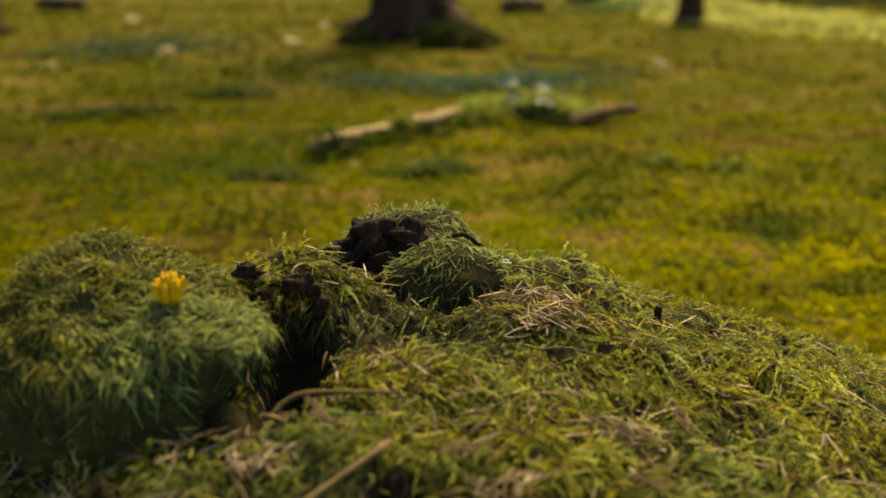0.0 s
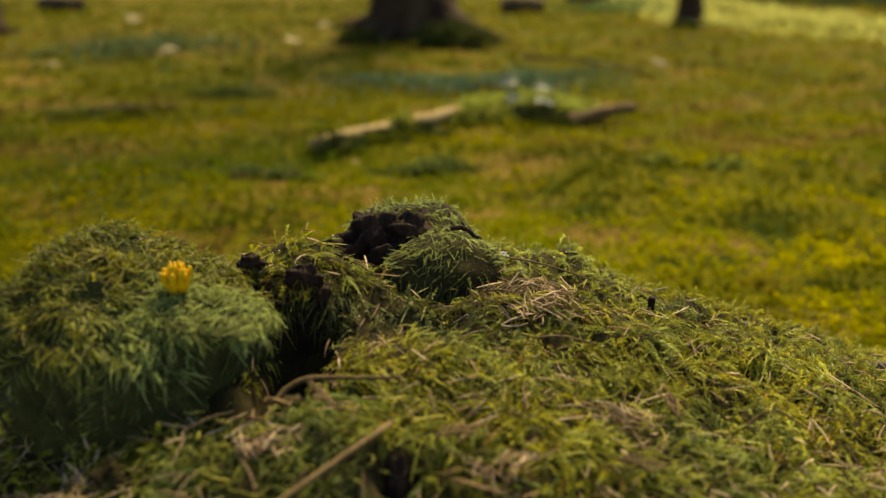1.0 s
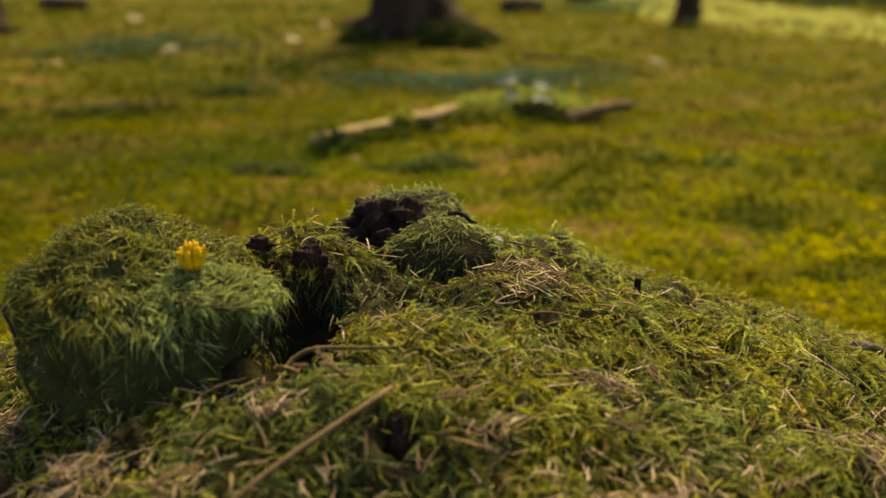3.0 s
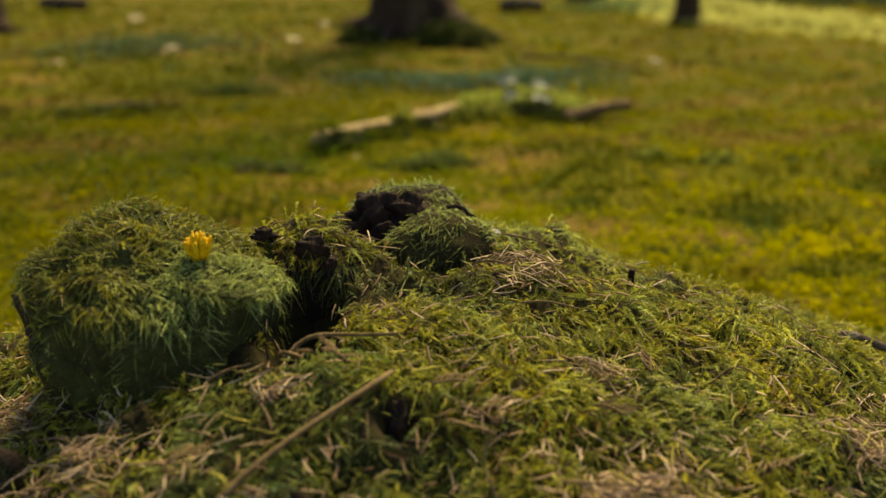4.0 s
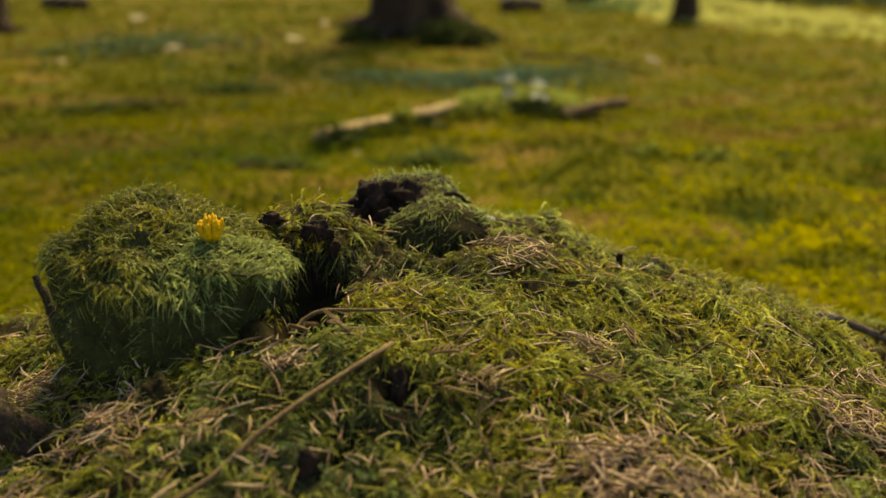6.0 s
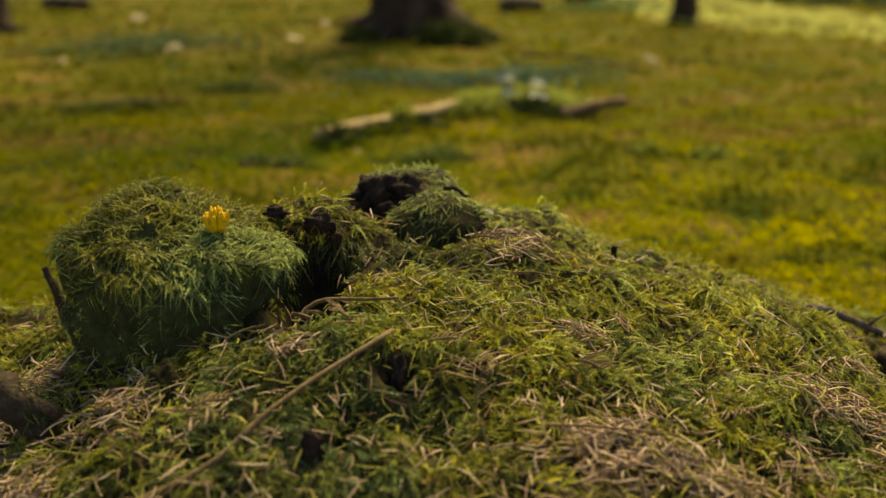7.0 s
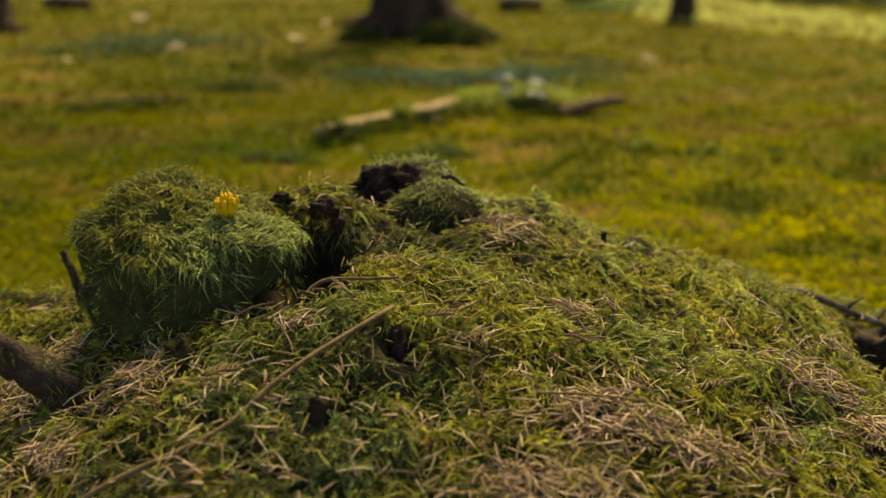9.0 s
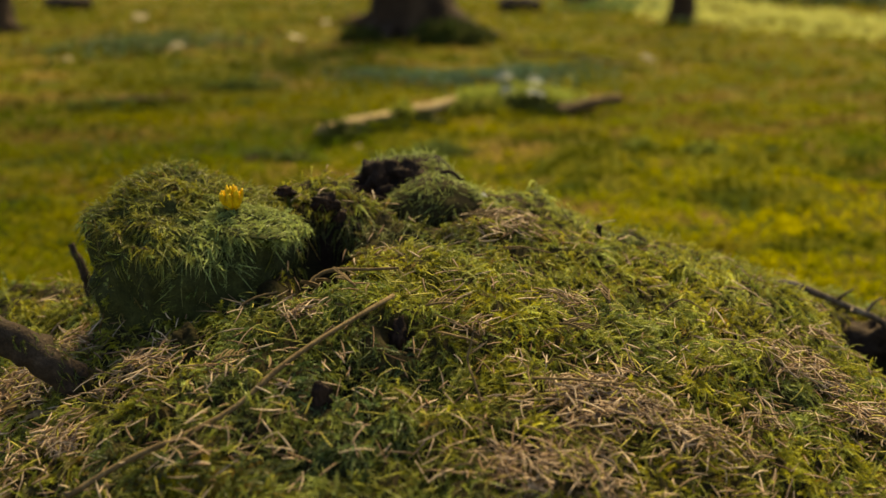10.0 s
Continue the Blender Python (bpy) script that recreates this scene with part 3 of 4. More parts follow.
def carpet(name, count, x0, x1, y0, y1, small, large, label, seed):
    r = np.random.default_rng(seed)
    x, y = r.uniform(x0, x1, count), r.uniform(y0, y1, count)
    dome, own = tufts(x, y)
    pile = litter_patches(x, y)
    keep = r.random(count) > np.maximum(np.clip(holes(x, y), 0, 1), 0.85 * pile) + 0.25 * (dome < 0.08) + 0.30 * bump(x, y, -0.025, 0.690, 0.065, 0.045)
    x, y, dome, own, pile = x[keep], y[keep], dome[keep], own[keep], pile[keep]
    n = ground_n(x, y)
    p = np.stack([x, y, ground_z(x, y)], -1)
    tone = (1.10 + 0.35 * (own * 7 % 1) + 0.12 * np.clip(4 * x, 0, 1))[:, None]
    silver = np.clip(0.75 * bump(x, y, 0.105, 0.820, 0.07, 0.05) + 0.35 * (own * 13 % 1 > 0.80) + 0.20 * fbm(x * 9, y * 9, 0, 71, 2) - 0.05, 0, 1)
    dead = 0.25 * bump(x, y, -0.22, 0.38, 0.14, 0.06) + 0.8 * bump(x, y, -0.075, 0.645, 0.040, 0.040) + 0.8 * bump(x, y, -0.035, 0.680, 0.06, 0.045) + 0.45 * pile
    # first patch: the slope's shade put into colour; the others are dark green clumps
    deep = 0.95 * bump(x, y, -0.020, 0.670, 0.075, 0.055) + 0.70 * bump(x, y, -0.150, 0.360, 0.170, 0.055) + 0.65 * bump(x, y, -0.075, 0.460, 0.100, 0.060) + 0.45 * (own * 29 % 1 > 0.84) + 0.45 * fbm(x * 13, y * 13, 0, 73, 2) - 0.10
    sizes = (small + (large - small) * (0.35 + 0.65 * dome)) * r.uniform(0.7, 1.25, len(x))
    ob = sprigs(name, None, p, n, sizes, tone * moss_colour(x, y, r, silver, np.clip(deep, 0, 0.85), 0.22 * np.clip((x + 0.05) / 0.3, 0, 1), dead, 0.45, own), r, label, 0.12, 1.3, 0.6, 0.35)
    return tagged(ob, category="moss", kind="stuff")


carpet("moss_carpet", 48000, -0.45, 0.52, 0.28, 0.72, 0.008, 0.0155, "shaggy green and golden moss carpet covering the mound", 81)
carpet("moss_carpet", 17000, -0.60, 0.68, 0.72, 1.00, 0.008, 0.0155, "green and golden moss carpet on the crest of the mound", 82)
carpet("moss_carpet", 2200, -0.72, -0.45, 0.45, 0.95, 0.012, 0.023, "green moss carpet beside the old stump", 83)
carpet("moss_carpet", 1500, 0.52, 0.75, 0.45, 0.95, 0.012, 0.023, "green moss carpet beside a hollow in the ground", 84)


# ---- fallen needles ----
def needle_litter(name, count, x0, x1, y0, y1, label, seed, power=2.2, strands=False):
    r = np.random.default_rng(seed)
    x, y = r.uniform(x0, x1, count * 12), r.uniform(y0, y1, count * 12)
    keep = r.random(len(x)) < (litter_patches(x, y) ** power + 0.014 + 0.016 * (y < 0.62) + 0.02 * (y < 0.48)) * (1 - np.clip(holes(x, y), 0, 1))
    if strands:
        keep = r.random(len(x)) < 0.5 * (1 - np.clip(holes(x, y), 0, 1)) * np.clip(0.5 + 1.2 * fbm(x * 16, y * 16, 0, 97, 2), 0.05, 1) * np.clip((0.68 - y + 0.3 * np.clip(x - 0.08, 0, 0.3)) / 0.12, 0.12, 1)
    x, y = x[keep][:count], y[keep][:count]
    m = len(x)
    n = ground_n(x, y)
    a = 5 * vnoise(x * 40, y * 40, 0, 95) + r.normal(0, 0.8, m) + np.pi * r.integers(0, 2, m)
    go = np.stack([np.cos(a), np.sin(a), r.normal(0, 0.45, m)], -1)
    go -= (go * n).sum(1, keepdims=True) * n * 0.55
    go /= np.linalg.norm(go, axis=1, keepdims=True)
    sidew = np.cross(go, n)
    sidew /= np.linalg.norm(sidew, axis=1, keepdims=True)
    upw = np.cross(sidew, go)
    length = r.uniform(0.011, 0.026, m)
    thick = r.uniform(0.00050, 0.00092, m)
    curl, bow = r.normal(0, 0.05, m), r.uniform(-0.02, 0.06, m)
    if strands:
        curl, bow = r.uniform(-0.30, 0.30, m), r.uniform(0.0, 0.25, m)
        length, thick = r.uniform(0.009, 0.020, m), 0.55 * thick
    base = np.stack([x, y, ground_z(x, y)], -1) + n * r.uniform(0.004, 0.016, (m, 1))
    rows = []
    for s, w in ((0, 0.7), (0.33, 1), (0.67, 0.9), (1, 0.25)):
        c = base + go * (length * (s - 0.5))[:, None] + sidew * (curl * length * 4 * s * (1 - s))[:, None] + upw * (bow * length * 4 * s * (1 - s))[:, None]
        for k in range(3):
            g = 2 * np.pi * k / 3
            rows.append(c + (sidew * math.cos(g) + upw * math.sin(g)) * (thick * w)[:, None])
    v = np.stack(rows, 1)
    tf = grid_faces(4, 3, True)
    f = (tf[None] + (np.arange(m) * 12)[:, None, None]).reshape(-1, 4)
    t = r.random((m, 1)) ** 1.7
    c = np.array([0.17, 0.098, 0.060]) * (1 - t) + np.array([0.54, 0.405, 0.300]) * t
    c = np.where(r.random((m, 1)) < 0.15, np.array([0.30, 0.26, 0.05]), c)
    if strands:
        c = np.array([0.13, 0.135, 0.018]) * (1 - t) + np.array([0.36, 0.33, 0.085]) * t
    return tagged(new(name, mesh_np(name, v.reshape(-1, 3), f, [NEEDLE], True, None, np.repeat(c, 12, 0))), label, "moss" if strands else "needle litter", kind="stuff")


needle_litter("fallen_needles", 5000, -0.45, 0.52, 0.33, 0.80, "dry tan spruce needles lying in patches on the moss", 91)
needle_litter("moss_strands", 1500, -0.45, 0.52, 0.30, 0.86, "thin curved yellowish moss stalks on the mound", 92, strands=True)


# ---- sticks and twigs on the mound ----
def stick(name, points, radius, mat, label, category="twig", taper=0.6, lift=0.008, seed=0, side_twigs=(), wobble=None, free=False, gnarl=0.22):
    """A stick along ground points (x, y, height above the ground), or free in space; side_twigs: (how far along, dx, dy, dz) stubs as parts."""
    pts = [(x, y, z if free else float(ground_z(x, y)) + lift + z) for x, y, z in points]
    line = bent(pts, 22, radius * 0.6 if wobble is None else wobble, seed)
    s = np.linspace(0, 1, 22)
    ob = tagged(new(name), label, category)
    ob.location = line[0]
    rel = line - line[0]
    child("stem", tidy_tube_mesh("stem", rel, radius * (1 - (1 - taper) * s), mat, 11, gnarl, seed), ob)
    for u, dx, dy, dz in side_twigs:
        i = int(u * 21)
        q = rel[i] + np.array([dx, dy, dz])
        l2 = bent([rel[i], (rel[i] + q) / 2 + (0, 0, 0.15 * abs(dx)), q], 7, 0.0006, seed + 3)
        child("side_twig", tidy_tube_mesh("side_twig", l2, np.linspace(radius * 0.5, radius * 0.25, 7), mat, 6, 0.15, seed), ob)
    return ob


stick("curved_twig", [(-0.114, 0.548, 0.314), (-0.104, 0.556, 0.321), (-0.092, 0.562, 0.326), (-0.062, 0.562, 0.327), (-0.029, 0.556, 0.330)], 0.0021, TWIG,
      "thin curved grey-brown twig lying on moss", seed=3, free=True, wobble=0.0012)
stick("long_stick", [(-0.030, 0.507, 0.006), (-0.075, 0.462, 0.008), (-0.115, 0.425, 0.007), (-0.152, 0.392, 0.007), (-0.215, 0.362, 0.004), (-0.260, 0.350, 0.002)], 0.0020, STICK,
      "long straight tan stick slanting across the moss", "stick", 1.2, seed=5)
stick("short_twig", [(-0.165, 0.524, 0.004), (-0.150, 0.532, 0.008), (-0.136, 0.540, 0.011)], 0.0013, TWIG, "short pale twig at the foot of the stump", seed=7)
stick("pale_sprig", [(-0.315, 0.590, 0.004), (-0.300, 0.580, 0.024), (-0.288, 0.572, 0.020)], 0.0011, TWIG, "thin pale dead stalk in front of the stump", seed=8)
stick("forked_twig", [(0.385, 0.774, 0.240), (0.398, 0.776, 0.239), (0.436, 0.776, 0.229), (0.481, 0.782, 0.207), (0.515, 0.786, 0.190), (0.560, 0.790, 0.160)], 0.0044, GREYTWIG,
      "dark lichen-grey branch lying over a hollow", "branch", 0.8, seed=9, free=True, side_twigs=[(0.55, 0.012, -0.015, 0.020), (0.65, -0.010, -0.022, 0.004), (0.72, 0.020, 0.005, 0.018)])
ROOT_LINE = [(-0.300, 0.500, 0.232), (-0.318, 0.500, 0.260), (-0.342, 0.500, 0.279), (-0.372, 0.500, 0.299), (-0.430, 0.500, 0.335), (-0.50, 0.500, 0.380)]
stick("thick_root", ROOT_LINE, 0.0135, DARKTWIG, "thick dark brown root sticking up from moss", "root", 1.15, seed=11, wobble=0.006, gnarl=0.5, free=True)
stick("broken_stub", [(0.182, 0.756, 0.272), (0.182, 0.755, 0.295), (0.183, 0.754, 0.314)], 0.0034, ROT, "short dark broken stub standing in moss", "twig", 0.9, 0.0, seed=13, wobble=0.0003, free=True)
stick("dark_stub", [(-0.362, 0.700, 0.250), (-0.369, 0.700, 0.280), (-0.381, 0.704, 0.308)], 0.0062, DARKTWIG, "dark upright mossy stub beside the stump", "twig", 0.5, 0.0, free=True, seed=15, wobble=0.0008)
stick("needle_twig", [(0.080, 0.432, 0.006), (0.125, 0.428, 0.010), (0.175, 0.430, 0.006)], 0.0012, TWIG, "thin straight dry twig among needles", seed=17)
stick("crown_twig", [(0.008, 0.800, 0.364), (0.024, 0.798, 0.361), (0.037, 0.800, 0.348)], 0.0024, ROT, "dark twig lying over the moss cap", "twig", 0.7, 0, seed=19, free=True)
stick("bent_stalk", [(-0.098, 0.585, 0.004), (-0.090, 0.588, 0.014), (-0.080, 0.584, 0.012)], 0.0011, TWIG, "thin curled pale stalk by the hollow", seed=21)
stick("dry_stalk", [(0.040, 0.405, 0.002), (0.034, 0.415, 0.020), (0.030, 0.428, 0.034), (0.036, 0.440, 0.044)], 0.0011, STICK, "thin bent yellowish stalk rising from moss", seed=23)
stick("ridge_stalk", [(0.070, 0.640, 0.006), (0.095, 0.648, 0.012), (0.118, 0.642, 0.010)], 0.0010, TWIG, "thin dry stalk lying on the mound", seed=25)
stick("ridge_stalk", [(0.215, 0.590, 0.002), (0.240, 0.598, 0.006), (0.268, 0.596, 0.002)], 0.0011, TWIG, "thin pale bowed stalk lying on the mound", seed=26)
stick("crest_stalk", [(0.060, 0.775, 0.008), (0.090, 0.770, 0.012), (0.130, 0.765, 0.008)], 0.0011, TWIG, "thin dry stalk lying on the crest", seed=28)


def mossed(thing, line, radius, count, size, seed):
    """Moss growing along the upper side of a stick or root, as a part of it."""
    r = np.random.default_rng(seed)
    line = np.asarray(line) - np.array(thing.location)
    i = r.integers(0, len(line) - 1, count)
    q = line[i] + (line[i + 1] - line[i]) * r.random((count, 1))
    n = np.stack([r.normal(0, 0.6, count), r.normal(0, 0.9, count), np.abs(r.normal(0.5, 0.5, count))], -1)
    n /= np.linalg.norm(n, axis=1, keepdims=True)
    p = q + n * radius
    ob = sprigs("moss", thing, p, n, size * r.uniform(0.6, 1.2, count), moss_colour(p[:, 0], p[:, 1], r, 0.1, 0.4), r, "short dark green moss", 0.0, 0.6, 1.0)
    return tagged(ob, kind="stuff")


root = next(o for o in scene.objects if o.name == "thick_root")
mossed(root, bent(ROOT_LINE, 22), 0.014, 300, 0.010, 23)


stub = next(o for o in scene.objects if o.name == "dark_stub")
mossed(stub, [(-0.362, 0.700, 0.258), (-0.369, 0.700, 0.280), (-0.381, 0.704, 0.304)], 0.004, 90, 0.008, 24)


# ---- chunks of rotten wood, pebble ----
def chunk(name, x, y, z, size, mat, label, category, seed, squash=(1, 1, 1)):
    bm = bmesh.new()
    bmesh.ops.create_icosphere(bm, subdivisions=4, radius=1)
    for w in bm.verts:
        q = np.array(w.co)
        k = 1 + 0.70 * float(fbm(q[0] * 1.9, q[1] * 1.9, q[2] * 1.9, seed, 3)) + 0.20 * float(fbm(q[0] * 6, q[1] * 6, q[2] * 6, seed + 4, 2))
        w.co = Vector(q * k * size * np.array(squash))
    me = bpy.data.meshes.new(name)
    bm.to_mesh(me)
    bm.free()
    for q in me.polygons:
        q.use_smooth = True
    me.materials.append(mat)
    ob = tagged(new(name, me), label, category) if category else new(name, me)
    ob.location = (x, y, z)
    return ob


def mossy_side(thing, size, tall, count, seed):
    """Moss round the lower sides of a chunk, as a part of it; its top stays bare."""
    r = np.random.default_rng(seed)
    n = r.normal(size=(count, 3))
    n /= np.linalg.norm(n, axis=1, keepdims=True)
    n = n[(n[:, 2] < 0.45) & ((n[:, 1] > -0.55) | (n[:, 2] < 0.15))]
    p = n * size * np.array([1.05, 0.85, tall])
    ob = sprigs("moss", thing, p, n * np.array([1, 1, 0.3]) + np.array([0, 0, 0.3]), 0.011 * r.uniform(0.6, 1.2, len(p)), moss_colour(p[:, 0], p[:, 1], r, 0.1, 0.0, 0, 0.15), r, "short green moss", 0.0, 0.6, 0.8)
    return tagged(ob, kind="stuff")


def gz(x, y, up=0.0):
    return float(ground_z(x, y)) + up


mossy_side(chunk("wood_chunk", -0.150, 0.690, 0.366, 0.0072, ROT, "black crumbling wood chunk on the mossy ledge", "wood chunk", 5, (1.35, 0.9, 1.0)), 0.008, 1.0, 90, 71)
mossy_side(chunk("wood_chunk", -0.107, 0.676, 0.360, 0.0100, ROT, "black crumbling wood chunk beside moss", "wood chunk", 8, (1.4, 0.8, 0.85)), 0.0105, 1.2, 60, 72)
chunk("wood_chunk", -0.096, 0.682, 0.342, 0.008, ROT, "black crumbling wood wall of the hollow", "wood chunk", 9, (1.0, 0.8, 1.3))
chunk("wood_chunk", -0.120, 0.640, gz(-0.120, 0.640, -0.004), 0.012, ROT, "dark rotten wood in the hollow", "wood chunk", 15, (0.8, 0.8, 1.4))
chunk("wood_chunk", -0.205, 0.760, gz(-0.205, 0.760, 0.010), 0.018, ROT, "dark mossy wood chunk behind the stump", "wood chunk", 17, (1.2, 0.8, 1.0))
chunk("wood_chunk", -0.085, 0.835, gz(-0.088, 0.828, 0.006), 0.022, ROT, "dark wood crumb at the stump crown", "wood chunk", 18, (1.3, 0.8, 0.8))
chunk("earth_clod", -0.210, 0.506, gz(-0.210, 0.506, 0.004), 0.011, SOIL, "dark brown clod at the stump's foot", "clod", 19, (1, 0.8, 1.2))
chunk("wood_chunk", -0.082, 0.402, gz(-0.082, 0.402, 0.005), 0.009, ROT, "small dark wood chip standing in moss", "wood chunk", 23, (0.8, 0.5, 1.3))
for i, (x, y, z, q, sq) in enumerate([(-0.064, 0.815, 0.351, 0.023, (0.95, 0.75, 1.0)), (-0.031, 0.815, 0.354, 0.018, (1.25, 0.75, 0.9)), (-0.090, 0.806, 0.336, 0.013, (1.1, 0.8, 1.0)), (-0.048, 0.796, 0.334, 0.014, (1.2, 0.8, 1.1))]):
    chunk("wood_lobe", x, y, z, q, ROT, "", "", 60 + i, sq).parent = crown_wood
chunk("pebble", 0.056, 0.826, gz(0.056, 0.826, 0.007), 0.0050, STONE, "small pale grey pebble on the crest", "pebble", 29, (1.3, 0.8, 0.6))


chunk("wood_chunk", -0.026, 0.490, gz(-0.026, 0.490, 0.010), 0.015, ROT, "dark upright splinter of rotten wood in a small hole", "wood chunk", 37, (0.6, 0.5, 1.3))
chunk("earth_clod", -0.292, 0.500, gz(-0.292, 0.500, -0.002), 0.014, SOIL, "dark crumbly earth round the thick root", "clod", 41, (1.2, 0.9, 0.8))
chunk("wood_chunk", 0.500, 0.690, gz(0.500, 0.690, 0.020), 0.030, DARKTWIG, "black wood in the hollow under the branch", "wood chunk", 43, (1.3, 0.8, 1.0))
chunk("wood_chunk", 0.560, 0.835, 0.125, 0.055, DARKTWIG, "black rotten wood in the hollow under the branch", "wood chunk", 45, (1.0, 0.6, 0.9))
stick("hollow_twig", [(0.470, 0.690, 0.02), (0.480, 0.672, 0.035), (0.500, 0.650, 0.05)], 0.0018, DARKTWIG, "thin dark twig standing in the hollow", seed=51)
stick("hollow_twig", [(0.465, 0.640, 0.0), (0.485, 0.650, 0.03), (0.510, 0.650, 0.03)], 0.0014, DARKTWIG, "thin dark rootlet in the hollow", seed=52)


# ---- dry sprigs and bark flakes ----
def dry_sprig(x, y, turn, label, seed, needles=7):
    """A scrap of dead spruce twig with a fan of dry needles."""
    r = random.Random(seed)
    ob = tagged(new("dry_spruce_sprig"), label, "twig", "dry sprigs")
    child("stem", tidy_tube_mesh("stem", bent([(-0.012, 0, 0), (0, 0.001, 0.002), (0.014, 0, 0.001)], 8, 0.0004, seed), np.linspace(0.0012, 0.0008, 8), TWIG, 6, 0.2, seed), ob)
    for i in range(needles):
        u = -0.010 + 0.022 * i / (needles - 1)
        side = 1 if i % 2 else 0.8
        l = r.uniform(0.012, 0.019)
        e = (u + 0.6 * l, side * l * r.uniform(0.5, 0.8), r.uniform(0.0, 0.006))
        child("needle", tidy_tube_mesh("needle", bent([(u, 0, 0.001), (u + 0.25 * l, side * 0.4 * l, 0.003), e], 6), [0.0006, 0.0009, 0.0009, 0.0009, 0.0008, 0.0004], STICK, 5, 0.05, i), ob)
    ob.matrix_basis = pose(x, y, gz(x, y, 0.017), r.uniform(-10, 10), r.uniform(-10, 10), turn)
    return ob


for i, (x, y, turn) in enumerate([(0.008, 0.505, 10), (0.028, 0.470, 150), (0.120, 0.500, -40), (0.165, 0.575, 80), (-0.160, 0.440, 30), (0.235, 0.480, 200), (0.045, 0.690, -20), (-0.070, 0.520, 120)]):
    dry_sprig(x, y, turn, "dead tan spruce sprig with dry needles on moss", 60 + i)


def bark_flake(x, y, size, seed):
    r = random.Random(seed)
    nu, nw = 7, 5
    u, w = np.meshgrid(np.linspace(-1, 1, nu), np.linspace(-1, 1, nw), indexing="ij")
    k = 1 + 0.25 * vnoise(u * 2 + seed, w * 2, 0, seed)
    top = np.stack([u * k * size, w * k * size * 0.45 * (1 - 0.4 * u ** 2), 0.25 * size * (w ** 2 - 0.4 * u ** 2)], -1).reshape(-1, 3)
    g = grid_faces(nu, nw)
    ob = tagged(new("bark_flake", mesh_np("bark_flake", np.concatenate([top, top - (0, 0, 0.0012)]), np.concatenate([g, g[:, ::-1] + nu * nw]), [TWIG])), "small dull brown bark flake lying on moss", "bark flake", "bark flakes")
    ob.matrix_basis = pose(x, y, gz(x, y, 0.016), r.uniform(-25, 25), r.uniform(-25, 25), r.uniform(0, 360))
    return ob


for i, (x, y, q) in enumerate([(-0.105, 0.530, 0.008), (-0.092, 0.522, 0.006), (-0.118, 0.520, 0.006), (-0.330, 0.470, 0.010), (-0.375, 0.520, 0.009)]):
    bark_flake(x, y, q, 70 + i)


# ---- yellow fungus ----
def yellow_fungus(x, y, z):
    ob = tagged(new("yellow_fungus"), "small bright yellow-orange finger fungus growing on moss", "fungus")
    ob.location = (x, y, z)
    ob.scale = (1.28, 1.28, 0.92)
    r = random.Random(4)
    v = bent([(0, 0, -0.006), (0, 0, 0.001), (0, 0, 0.007)], 6)
    child("base", tidy_tube_mesh("base", v, [0.003, 0.0045, 0.0052, 0.0052, 0.0045, 0.003], FUNGUS, 12, 0.2, 2), ob)
    for i in range(23):
        a = 2 * math.pi * i / 23 + r.uniform(-0.2, 0.2)
        d = (0.0025 if i % 3 == 0 else 0.0062) * r.uniform(0.8, 1.2)
        out = d * r.uniform(1.05, 1.40)
        h = r.uniform(0.015, 0.021) if i % 3 == 0 else r.uniform(0.011, 0.018)
        line = bent([(d * 0.6 * math.cos(a), d * 0.5 * math.sin(a), -0.003), (d * 1.2 * math.cos(a), d * 0.9 * math.sin(a), h * 0.55), (out * math.cos(a), out * 0.8 * math.sin(a), h)], 8)
        child("finger", tidy_tube_mesh("finger", line, [0.0019, 0.0020, 0.0020, 0.0019, 0.0017, 0.0015, 0.0011, 0.0004], FUNGUS, 7, 0.1, i), ob)
    return ob


yellow_fungus(-0.187, 0.610, 0.375)


